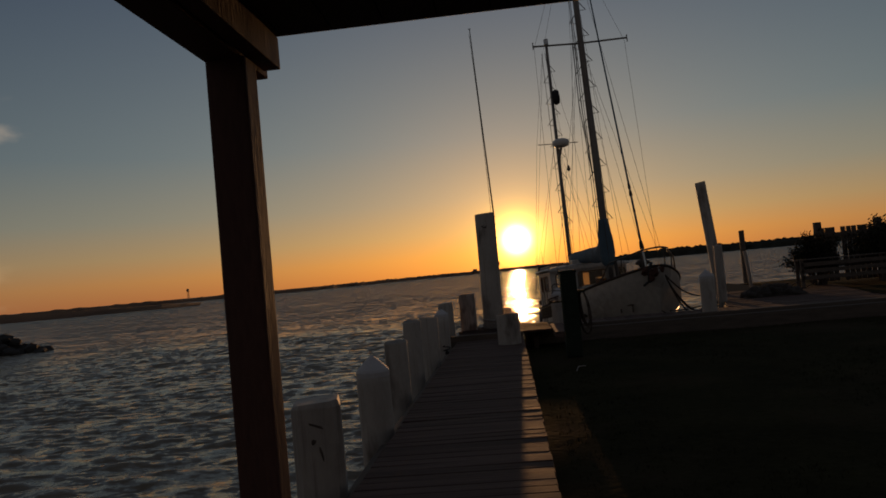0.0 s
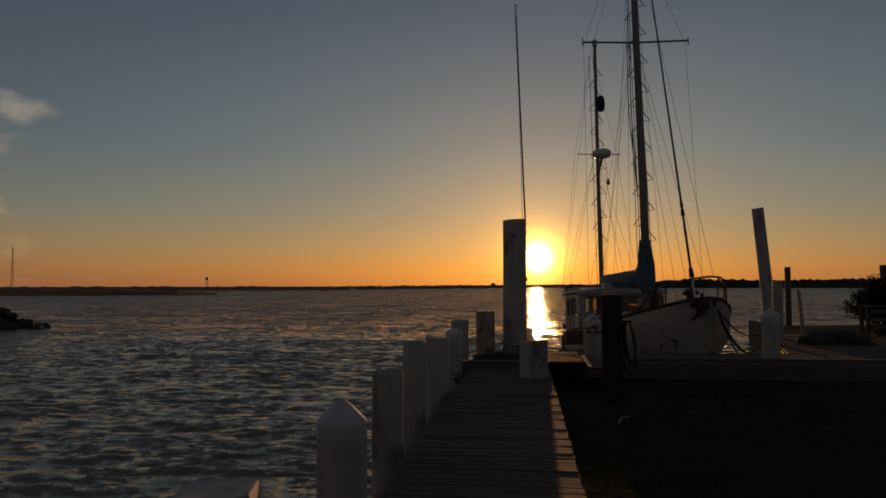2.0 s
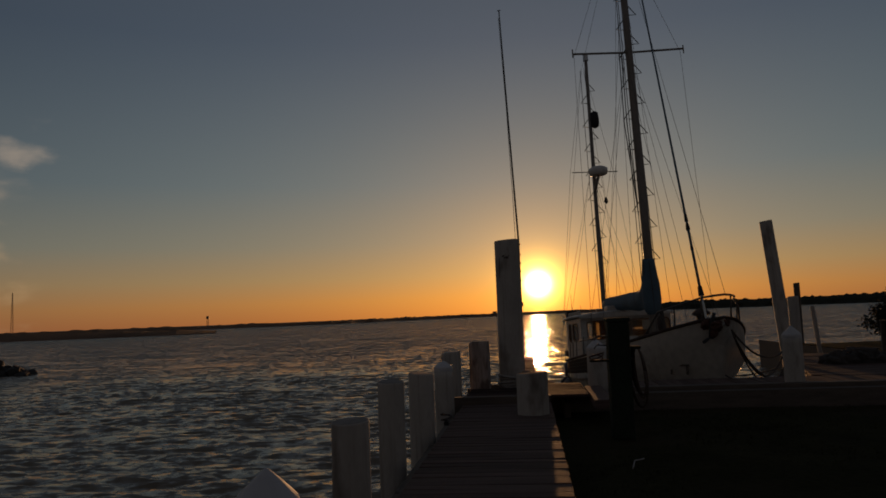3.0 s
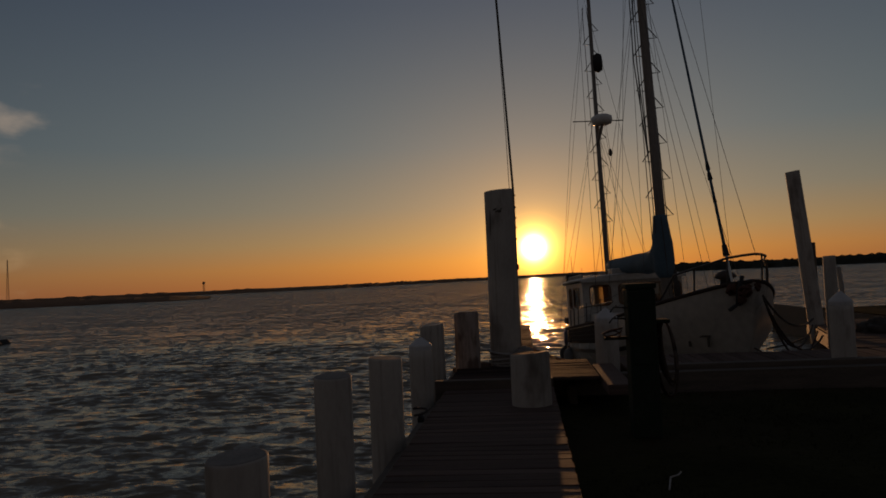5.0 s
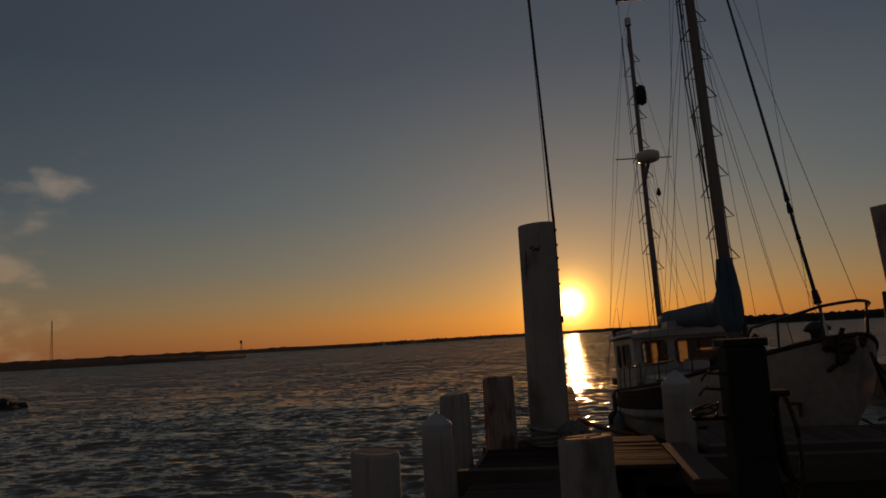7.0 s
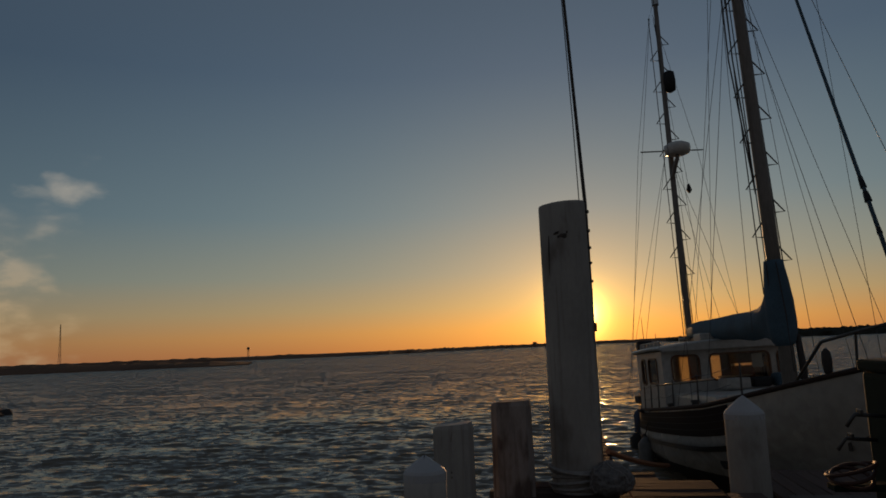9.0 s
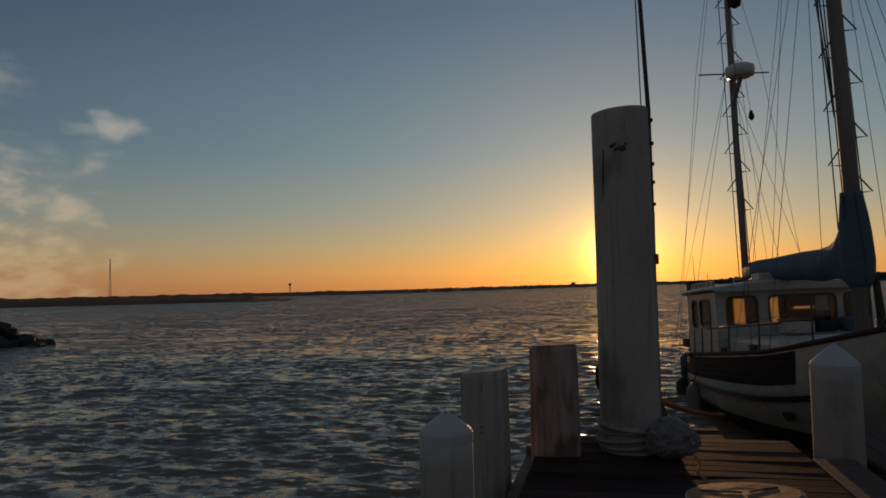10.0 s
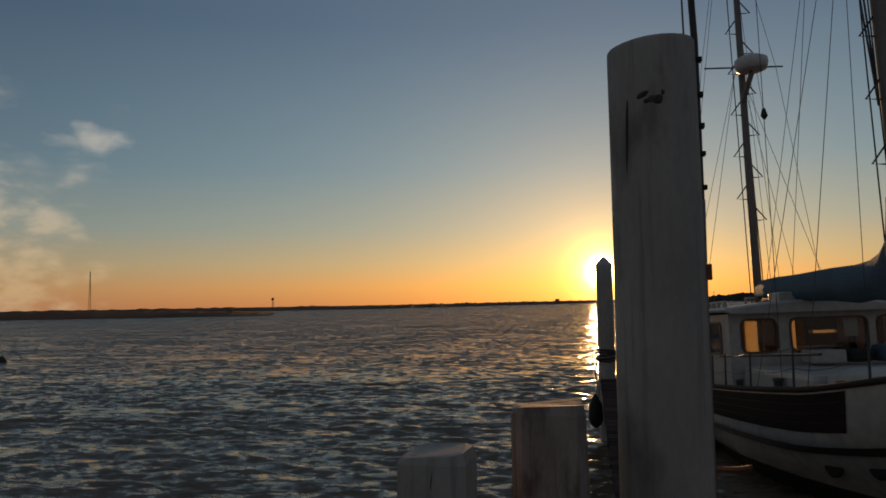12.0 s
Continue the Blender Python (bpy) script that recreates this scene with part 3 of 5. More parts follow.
def scar(post, angle, z, reach, w, h, seed, label):
    """A dark ragged knot or bare patch sunk in a post's face."""
    rnd = random.Random(seed)
    bm = bmesh.new()
    bmesh.ops.create_icosphere(bm, subdivisions=3, radius=1.0)
    for v in bm.verts:
        q = 1 + 0.45 * noise.noise(v.co * 1.8 + Vector((seed * 3.3, 0, 0))) + 0.2 * noise.noise(v.co * 5)
        v.co = Vector((v.co.x * w * q, v.co.y * 0.008, v.co.z * h * q))
    a = radians(angle)
    part("scar", bm, KNOT, post, label, smooth=True, at=pose(reach * math.cos(a), reach * math.sin(a), z, 0, rnd.uniform(-25, 25), angle + 90))


LEFT = "white posts along the boardwalk"
WHITE_POST = "short white-painted timber post beside the boardwalk"
first = pile_thing("dock_post", -0.834, 5.66, 0.575, 0.170, "square", "short knotted post with flaking white paint", group=LEFT, seed=1, spin=12)
scar(first, -90, 0.42, 0.171, 0.060, 0.012, 2, "dark curved bark scar")
scar(first, -101, 0.31, 0.1735, 0.024, 0.026, 3, "dark round knot")
scar(first, -82, 0.22, 0.1715, 0.010, 0.06, 4, "dark split in the paint")
pile_thing("dock_post", -0.745, 7.41, 0.69, 0.160, "cone", "short white post with a conical cap", group=LEFT, seed=2)
pile_thing("dock_post", -0.830, 9.42, 0.625, 0.142, "flat", WHITE_POST, group=LEFT, seed=3, spin=25)
pile_thing("dock_post", -0.861, 11.26, 0.750, 0.134, "flat", WHITE_POST, group=LEFT, seed=4, spin=70)
pile_thing("dock_post", -0.787, 12.84, 0.700, 0.155, "flat", WHITE_POST, group=LEFT, seed=5, spin=140)
pile_thing("dock_post", -0.770, 15.03, 0.717, 0.140, "cone", "short white post with a split conical cap", group=LEFT, seed=6, cone=0.098)
grey = pile_thing("dock_post", -0.792, 16.41, 0.772, 0.146, "square", "short grey-white chamfered post", group=LEFT, seed=7, spin=-4)
scar(grey, -86, 0.67, 0.139, 0.006, 0.085, 5, "dark upright check in the wood")
scar(grey, -108, 0.22, 0.140, 0.020, 0.085, 6, "bare dark patch near the foot")
scar(grey, -88, 0.40, 0.1445, 0.007, 0.010, 7, "old bolt hole")
scar(grey, -88, 0.36, 0.1445, 0.007, 0.010, 8, "old bolt hole")
worn = pile_thing("dock_post", -0.342, 16.91, 0.910, 0.180, "bare", "short post with flaking paint and bare brown wood", group=LEFT, seed=8, spin=3)
scar(worn, -108, 0.50, 0.175, 0.028, 0.006, 11, "dark gouge")
pile_thing("dock_post", 0.55, 14.22, 0.56, 0.215, "cut", "thick white-sided post with weathered sawn top", seed=9)
pile_thing("dock_post", 1.716, 17.27, 0.875, 0.172, "cone", "thick white post with a conical cap at the quay", seed=10)
pile_thing("dock_post", 0.13, 27.0, 2.22, 0.15, "cone", "tall dark pile with pointed cap at the pier end", seed=11)
pile_thing("dock_post", 5.02, 17.18, 0.99, 0.160, "cone", "white-capped mooring post beside the slip", seed=12)
pile_thing("tall_pile", 7.155, 23.8, 3.56, 0.16, "flat", "tall leaning grey mooring pile", "pile", lean=(0, -5.0), seed=13)
pile_thing("mooring_post", 6.34, 20.8, 1.52, 0.112, "flat", "grey post at the edge of the side dock", "post", seed=16)
pile_thing("mooring_post", 11.67, 35.77, 2.19, 0.12, "dark", "slim dark post standing off the far bank", "post", seed=14)
pile_thing("mooring_post", 8.95, 26.56, 1.27, 0.06, "flat", "thin leaning stake in the water by the side dock", "post", lean=(0, -5), seed=15)


def build_big_pile():
    root = pile_thing("tall_pile", 0.218, 17.07, 2.70, 0.219, "flat", "tall thick white pile with knot and worn paint", "pile", seed=21)
    for a, z, w, h, sd in ((-106, 2.400, 0.030, 0.012, 31), (-97, 2.372, 0.032, 0.016, 32), (-87, 2.370, 0.024, 0.024, 33), (-82, 2.402, 0.011, 0.016, 34)):
        scar(root, a, z, 0.2185, w, h, sd, "dark ragged knot hole")
    for a, z, w, h, sd in ((-130, 2.22, 0.006, 0.17, 35),):
        scar(root, a, z, 0.217, w, h, sd, "dark drying check in the wood")
    # antenna pole strapped to the pile's side
    pole = thing("antenna_pole", pose(0.445, 17.06, 0.9), "thin dark whip antenna strapped to the tall pile", "antenna")
    part("lower_pole", tube(bmesh.new(), [(-0.02, 0, -0.80), (-0.02, 0, 0.55), (-0.015, 0, 1.0)], 0.024, 10), MAST, pole, "weathered grey lower pole", smooth=True)
    part("mast", tube(bmesh.new(), [(-0.015, 0, 0.98), (-0.01, 0, 1.8), (-0.10, -0.05, 4.2), (-0.165, -0.1, 6.03)], 0.021, 8, 0.010), POLE, pole)
    part("tip", tube(bmesh.new(), [(-0.20, -0.1, 6.03), (-0.135, -0.1, 6.035)], 0.008, 6), POLE, pole)
    part("cable", tube(bmesh.new(), [(-0.06, -0.02, 1.55), (-0.075, -0.03, 2.6), (-0.115, -0.06, 4.2), (-0.182, -0.1, 5.9)], 0.005, 5), WIRE, pole)
    for z in (1.05, 1.22, 1.36, 1.52, 1.70):
        part("strap", box(bmesh.new(), (-0.035, -0.026, z), (0.019, 0.022, z + 0.022 + 0.02 * (z % 0.2)), 0.004), BLACK, pole)
    part("bracket", box(bmesh.new(), (-0.045, -0.02, 0.60), (0.024, 0.02, 0.68), 0.005), TEAK, pole, "rusty brown bracket")


build_big_pile()


def build_walkways():
    deck = thing("boardwalk", pose(0, 0, 0), "weathered grey plank boardwalk along the water", "boardwalk", kind="structure")
    timbers(deck, [((-0.50, -5, -0.28), (-0.42, 15.36, -0.05)), ((0.1, -5, -0.28), (0.18, 15.36, -0.05)), ((0.72, -5, -0.28), (0.80, 15.36, -0.05)), ((-0.62, -5, -0.32), (-0.545, 15.36, -0.10))])
    for y0, y1 in ((-4.0, 0.9), (0.92, 5.5), (5.52, 10.4), (10.42, 15.38)):
        part("wale", box(bmesh.new(), (-0.70, y0, -0.40), (-0.625, y1, -0.14), 0.012), BEAM, deck, "dark timber wale along the posts")
    planked(deck, -0.53, 0.83, -4.0, 15.38, 0.0, 0.148, 1)
    end = thing("dock_end", pose(0, 0, 0), "small plank platform where the boardwalk ends", "dock", kind="structure")
    part("cap_timber", box(bmesh.new(), (-0.66, 15.39, -0.25), (0.83, 15.55, 0.115), 0.012), BEAM, end, "dark cap timber across the walk")
    timbers(end, [((-0.62, 15.56, -0.32), (-0.50, 17.3, -0.02)), ((1.05, 15.9, -0.32), (1.15, 17.5, -0.06)), ((-0.62, 17.32, -0.32), (0.02, 17.42, 0.05))])
    planked(end, -0.49, 1.42, 15.56, 17.55, 0.10, 0.15, 2, PLANK_DARK)
    part("edge_timber", box(bmesh.new(), (1.45, 14.9, -0.04), (1.74, 16.98, 0.085), 0.015), PLANK, end, "pale edge timber of the bulkhead")
    pier = thing("finger_pier", pose(0, 0, 0), "narrow plank pier running out beside the boat", "pier", kind="structure")
    timbers(pier, [((0.05, 17.62, -0.30), (0.13, 27.2, -0.05)), ((0.48, 17.62, -0.30), (0.56, 27.2, -0.05))])
    planked(pier, 0.0, 0.98, 17.58, 18.18, 0.06, 0.15, 3, PLANK_DARK)
    planked(pier, 0.0, 0.64, 18.18, 27.2, 0.0, 0.15, 4, PLANK_DARK)
    for y in (19.5, 22.2, 24.8):
        part("support", lathe(bmesh.new(), [(0.1, -2.4), (0.1, -0.31)], 10), BEAM, pier, at=pose(0.3, y, 0))
    quay = thing("quay_walk", pose(0, 0, 0), "pale plank walk along the boat slip", "dock", kind="structure")
    timbers(quay, [((1.95, 18.45, -0.35), (12, 18.6, -0.05)), ((1.95, 16.83, -0.35), (12, 16.93, -0.055)), ((1.95, 16.84, -0.045), (12, 17.02, 0.055))])
    rnd = random.Random(8)
    meshes = [plank_mesh("plank", 1.55, 0.136, 0.042, s) for s in range(5)]
    x = 2.03
    while x < 12:
        ob = new("plank", rnd.choice(meshes))
        ob.parent = quay
        ob.matrix_local = pose(x, 17.81, rnd.uniform(-0.004, 0.004), 0, 0, 90 + rnd.uniform(-0.3, 0.3))
        x += 0.148
    side = thing("side_dock", pose(5.85, 18.75, 0, 0, 0, -14), "low plank dock on the far side of the slip", "dock", kind="structure")
    timbers(side, [((-0.02, 0, -0.34), (0.1, 6.6, -0.06)), ((3.1, 0, -0.34), (3.25, 6.6, -0.06))])
    planked(side, 0.0, 3.4, 0.0, 6.6, 0.0, 0.15, 5)
    for y in (0.8, 3.4, 6.0):
        part("support", lathe(bmesh.new(), [(0.12, -2.4), (0.12, -0.35)], 10), BEAM, side, at=pose(0.2, y, 0))
    return deck


build_walkways()


# ---- the moored ketch ----
BOAT = pose(3.04, 28.0, WATER_Z, 0, 0, -81.55) @ pose(0, 0, 0, 1.0, -2.3, 0)
boat = thing("sailboat", BOAT, "white two-masted motor sailer moored at the dock", "sailboat")


def sheer(u):
    spring = min(1.0, max(0.0, (u - 5.5) / 3.5))
    return 0.93 + 0.045 * max(0, u) + 0.0020 * max(0, u) ** 2 + 0.02 * max(0, -u) + 0.33 * spring ** 1.3


def beam(u):
    """Half width at the rail."""
    t = (u + 2.9) / 12.2
    t = min(1, max(0, t))
    a = math.sin(math.pi * min(1, t * 1.35 + 0.10) / 1.0 * 0.5) if t < 0.667 else 1.0
    bow = (1 - max(0, (t - 0.60) / 0.40) ** 2.1)
    stern = min(1, (0.02 + t / 0.20)) ** 0.5
    return 1.72 * a ** 0.6 * max(0.0, bow) ** 0.85 * stern + 0.03


def section(u, k):
    """A point on the hull side at height fraction k: 1 at the rail, 0 at the keel."""
    zs = sheer(u)
    t = (u + 2.9) / 12.2
    keel = -1.0 + 0.9 * max(0, (t - 0.72) / 0.28) ** 2 + 0.75 * max(0, (0.15 - t) / 0.15)
    z = keel + (zs - keel) * k
    flare = max(0, (t - 0.5) / 0.5)
    full = min(1.0, (k / (0.62 + 0.25 * flare)) ** (0.55 + 0.75 * flare))
    return beam(u) * full * (1 - 0.03 * max(0, k - 0.8) / 0.2 * (1 - flare)), z


def at_waterline(u, k):
    """Height fraction k, shifted so that 0.57 falls on the waterline all along the hull."""
    t = (u + 2.9) / 12.2
    keel = -1.0 + 0.9 * max(0, (t - 0.72) / 0.28) ** 2 + 0.75 * max(0, (0.15 - t) / 0.15)
    w = min(0.8, max(0.05, (0.16 - keel) / (sheer(u) - keel)))
    return k * w / 0.57 if k <= 0.57 else w + (k - 0.57) * (1 - w) / 0.43


def build_hull():
    us = list(np.linspace(-2.9, 9.3, 46))
    ks = [0.0, 0.06, 0.14, 0.25, 0.36, 0.46, 0.54, 0.62, 0.72, 0.82, 0.92, 1.0]

    def skin(k_lo, k_hi, off=0.0, mat_=HULL, name="hull", lab="", parent=boat, u_lo=-9, u_hi=99, sides=(1, -1)):
        kk = [k_lo] + [k for k in ks if k_lo < k < k_hi] + [k_hi]
        bm = bmesh.new()
        ends = []
        for s in sides:
            rows = []
            for u in us:
                if not u_lo <= u <= u_hi:
                    continue
                row = []
                for k in kk:
                    k = at_waterline(u, k) if name in ("hull", "bottom") else k
                    b, z = section(u, k)
                    rake = 0.55 * (1 - k) * max(0, (u - 5.8) / 3.15) ** 2
                    row.append(bm.verts.new((u - rake, s * (b + off), z)))
                rows.append(row)
            for a, b in zip(rows, rows[1:]):
                for i in range(len(kk) - 1):
                    bm.faces.new((a[i], a[i + 1], b[i + 1], b[i]))
            ends.append(rows)
        if len(ends) == 2 and name in ("hull", "bottom"):
            # the stem and the stern post close the two sides
            for q in (0, -1):
                a, b = ends[0][q], ends[1][q]
                for i in range(len(kk) - 1):
                    bm.faces.new((a[i], a[i + 1], b[i + 1], b[i]))
        return part(name, bm, mat_, parent, lab, smooth=True)

    hull = skin(0.57, 1.0)
    skin(0.0, 0.57, 0.002, BOOT, "bottom", "black bottom paint", hull)
    skin(0.80, 0.985, 0.007, BOOT, "bulwark_backing", "dark backing behind the bulwark planks", hull, -2.2, 6.5)
    for i in range(4):
        k = 0.80 + 0.0465 * i
        skin(k, k + 0.0435, 0.012, MAROON, "bulwark_plank", "dark varnished plank below the rail", hull, -2.2, 6.5)
    skin(0.70, 0.735, 0.03, STRAKE, "rub_strake", "dark rubbing strake", hull, -2.6, 6.9)
    # rail and deck
    for s in (1, -1):
        pts = [(u, s * (section(u, 1.0)[0] + 0.005), sheer(u) + 0.02) for u in us]
        part("rail", tube(bmesh.new(), pts, 0.035, 8), RAIL, boat, "dark cap rail", smooth=True)
    bm = bmesh.new()
    rows = []
    for u in us:
        b = max(0.01, section(u, 0.93)[0] - 0.02)
        z = sheer(u) - 0.12
        rows.append([bm.verts.new((u, b * f, z + 0.06 * (1 - f * f))) for f in (-1, -0.5, 0, 0.5, 1)])
    for a, b in zip(rows, rows[1:]):
        for i in range(4):
            bm.faces.new((a[i], a[i + 1], b[i + 1], b[i]))
    part("deck", bm, CABIN, boat, smooth=True)
    # ports in the topsides on the dock side
    for u, k in ((5.87, 0.64), (6.52, 0.65)):
        b, z = section(u, k)
        b2, z2 = section(u + 0.1, k)
        ang = math.degrees(math.atan2(-(b2 - b), 0.1))
        bm = bmesh.new()
        lathe(bm, [(0.10, -0.015), (0.135, 0.0), (0.135, 0.012), (0.10, 0.016)], 18)
        bmesh.ops.transform(bm, matrix=pose(0, 0, 0, 90, 0, 0) @ Matrix.Diagonal((1.05, 1.0, 1, 1)), verts=bm.verts[:])
        part("porthole", bm, BLACK, hull, "dark oval porthole", smooth=True, at=pose(u - 0.1, -b - 0.004, z, 0, 0, ang))
    # a small painted mark near the bow: one bar over two legs
    u, k = 8.3, 0.63
    b, z = section(u, k)
    b2 = section(u + 0.1, k)[0]
    mark = box(bmesh.new(), (-0.27, -0.008, 0.07), (0.27, 0.004, 0.11))
    for du in (-0.25, 0.20):
        box(mark, (du, -0.008, -0.10), (du + 0.05, 0.004, 0.07))
    part("marking", mark, STRAKE, hull, "dark painted mark on the bow", at=pose(u - 0.12, -b - 0.025, z, 0, 0, math.degrees(math.atan2(-(b2 - b), 0.1))))
    return hull


hull = build_hull()


def wall_with_openings(u0, u1, z0, z1, y, t, holes):
    """A wall panel in the u-z plane, in one piece, with rectangular openings through it."""
    us = sorted({u0, u1, *[h[0] for h in holes], *[h[1] for h in holes]})
    zs = sorted({z0, z1, *[h[2] for h in holes], *[h[3] for h in holes]})
    bm = bmesh.new()
    g = [[bm.verts.new((u, y, z)) for u in us] for z in zs]
    for j in range(len(zs) - 1):
        for i in range(len(us) - 1):
            cu, cz = (us[i] + us[i + 1]) / 2, (zs[j] + zs[j + 1]) / 2
            if not any(h[0] < cu < h[1] and h[2] < cz < h[3] for h in holes):
                bm.faces.new((g[j][i], g[j][i + 1], g[j + 1][i + 1], g[j + 1][i]))
    bmesh.ops.delete(bm, geom=[v for v in bm.verts if not v.link_faces], context="VERTS")
    r = bmesh.ops.extrude_face_region(bm, geom=bm.faces[:])
    bmesh.ops.translate(bm, vec=(0, t, 0), verts=[v for v in r["geom"] if isinstance(v, bmesh.types.BMVert)])
    return bm


def window_at(parent, m, w, h):
    """A framed pane; m places its lower left corner, width along local x, height along z."""
    win = thing("window", m, "", "")
    win.parent = parent
    win.matrix_local = m
    bm = bmesh.new()
    f = 0.022
    r = 0.10
    n = 6
    outer, inner = [], []
    for cx, cz, a0 in ((w - r, h - r, 0), (r, h - r, 90), (r, r, 180), (w - r, r, 270)):
        for i in range(n):
            a = radians(a0 + 90 * i / (n - 1))
            outer.append((cx + (r + f) * math.cos(a), cz + (r + f) * math.sin(a)))
            inner.append((cx + (r - 0.01) * math.cos(a), cz + (r - 0.01) * math.sin(a)))
    k = len(outer)
    lay = []
    for loop, y in ((outer, 0.03), (outer, -0.022), (inner, -0.022), (inner, 0.03)):
        lay.append([bm.verts.new((a, y, b)) for a, b in loop])
    for q in range(4):
        A, B = lay[q], lay[(q + 1) % 4]
        for i in range(k):
            bm.faces.new((A[i], A[(i + 1) % k], B[(i + 1) % k], B[i]))
    part("frame", bm, FRAME, win, "varnished wooden window frame")
    bm = bmesh.new()
    box(bm, (0.0, 0.004, 0.0), (w, 0.010, h))
    p = part("pane", bm, GLASS, win)
    p.visible_shadow = False
    return win


def build_cabin():
    cab = thing("pilothouse", Matrix(), "", "")
    cab.parent = boat
    cab.matrix_local = Matrix()
    tagged(cab, "white pilothouse with large framed windows")
    z0, z1 = 0.92, 2.20
    D, S, U0, U1 = -1.25, 1.45, 0.0, 2.05      # dock side, far side, back, front
    side_holes = [(0.40, 0.72, 1.52, 2.06), (0.98, 1.66, 1.55, 2.06)]
    for s in (0, 1):
        y = D if s == 0 else S - 0.05
        part("side_wall", wall_with_openings(U0, U1, z0, z1, y, 0.05, side_holes), CABIN, cab)
        for a, b, p, q in side_holes:
            window_at(cab, pose(a, y, p) if s == 0 else pose(b, y + 0.05, p, 0, 0, 180), b - a, q - p)
    front_holes = [(-1.05, -0.50, 1.57, 2.09), (-0.27, 0.93, 1.57, 2.09), (1.10, 1.40, 1.57, 2.09)]
    # the front wall lies along local y, so it is made along u and turned
    part("front_wall", wall_with_openings(D + 0.05, S - 0.05, z0, z1, 0, 0.05, front_holes), CABIN, cab, at=pose(U1, 0, 0, 0, 0, 90))
    for a, b, p, q in front_holes:
        window_at(cab, pose(U1, a, p, 0, 0, 90), b - a, q - p)
    back_holes = [(-1.12, -0.45, 1.35, 2.08), (-0.3, 0.85, 1.35, 2.08), (0.95, 1.35, 1.35, 2.08)]
    part("back_wall", wall_with_openings(D + 0.05, S - 0.05, z0, z1, 0, 0.05, back_holes), CABIN, cab, at=pose(U0 + 0.05, 0, 0, 0, 0, 90))
    rows = []
    for u, inset, dz in ((-0.14, 0.10, -0.02), (-0.1, 0.0, 0.0), (0.8, -0.03, 0.02), (1.6, -0.03, 0.03), (2.17, 0.0, 0.02), (2.24, 0.06, -0.01)):
        c, w = (D + S) / 2, (S - D) / 2 + 0.08 - inset
        prof = [(-w, 2.205), (-w - 0.015, 2.24), (-w + 0.02, 2.275), (-w * 0.5, 2.35), (0, 2.385), (w * 0.5, 2.35), (w - 0.02, 2.275), (w + 0.015, 2.24), (w, 2.205)]
        rows.append([(u, c + a, z + dz) for a, z in prof])
    part("roof", rings(bmesh.new(), rows), CABIN, cab, "cambered white cabin roof")
    gr = part("grab_rail", box(bmesh.new(), (0.1, D + 0.06, 2.40), (1.75, D + 0.10, 2.425), 0.008), CABIN, cab)
    for i in range(6):
        part("rail_stand", box(bmesh.new(), (0.12 + i * 0.30, D + 0.05, 2.26), (0.19 + i * 0.30, D + 0.11, 2.40)), CABIN, gr)
    part("deck_box", box(bmesh.new(), (-0.08, D + 0.02, 2.27), (0.14, D + 0.35, 2.50), 0.02), BLACK, cab, "small dark box on the cabin roof")
    part("hatch", box(bmesh.new(), (1.55, -0.40, 2.33), (2.0, 0.03, 2.53), 0.03), CABIN, cab, "white roof hatch")
    # seen through the glass: curtain, seat, shelf and a notice
    part("curtain", box(bmesh.new(), (1.88, -0.66, 1.0), (1.92, -0.50, 2.12), 0.02), TEAK, cab, "brown curtain inside the window")
    part("bench_back", box(bmesh.new(), (1.2, 0.15, 0.95), (1.5, 0.75, 1.60), 0.05), TEAK, cab, "wooden seat back inside the cabin")
    part("shelf", box(bmesh.new(), (1.25, 0.13, 1.60), (1.55, 0.77, 1.63), 0.006), CREAM, cab)
    part("headliner", box(bmesh.new(), (0.08, D + 0.06, 2.12), (1.95, S - 0.06, 2.19)), TEAK, cab, "varnished cabin ceiling lining")
    # cloth and boards placed to the camera's view, for bright and dark in the windows
    for v0, v1, p, q in ((-0.33, -0.08, 1.30, 2.11), (0.40, 0.62, 1.30, 2.11), (0.86, 1.38, 1.82, 1.87)):
        part("back_curtain", box(bmesh.new(), (0.075, v0, p), (0.085, v1, q)), CURTAIN, cab, "thin cream curtain placed to brighten the window view")
    for v0, v1, p, q, m in ((-0.075, 0.395, 1.30, 2.11, BEAM), (0.625, 0.855, 1.30, 2.11, BEAM), (0.86, 1.38, 1.30, 1.815, TEAK), (0.86, 1.38, 1.875, 2.11, BEAM)):
        part("back_board", box(bmesh.new(), (0.07, v0, p), (0.095, v1, q)), m, cab, "added board that darkens the window view")
    part("notice", box(bmesh.new(), (1.94, 0.62, 1.78), (1.95, 0.84, 2.06)), FENDERWHITE, cab, "white sheet behind the glass")
    part("floor", box(bmesh.new(), (0.06, D + 0.06, 0.93), (1.98, S - 0.06, 0.97)), TEAK, cab)
    # deckhouse edge ahead of the pilothouse and the low coachroof
    part("coaming", box(bmesh.new(), (2.12, -1.1, 0.98), (4.6, 1.15, 1.36), 0.08), CABIN, boat, "low white deckhouse ahead of the pilothouse")
    # trunk cabin ahead of and around the pilothouse
    rows = []
    for u, w, h in ((4.62, 0.95, 1.40), (5.6, 0.85, 1.44), (6.5, 0.62, 1.46), (6.7, 0.52, 1.38)):
        rows.append([(u, -w, 1.1), (u, -w + 0.03, h - 0.04), (u, -w * 0.6, h + 0.04), (u, w * 0.6, h + 0.04), (u, w - 0.03, h - 0.04), (u, w, 1.1)])
    part("trunk", rings(bmesh.new(), rows), CABIN, boat, "low white coachroof")
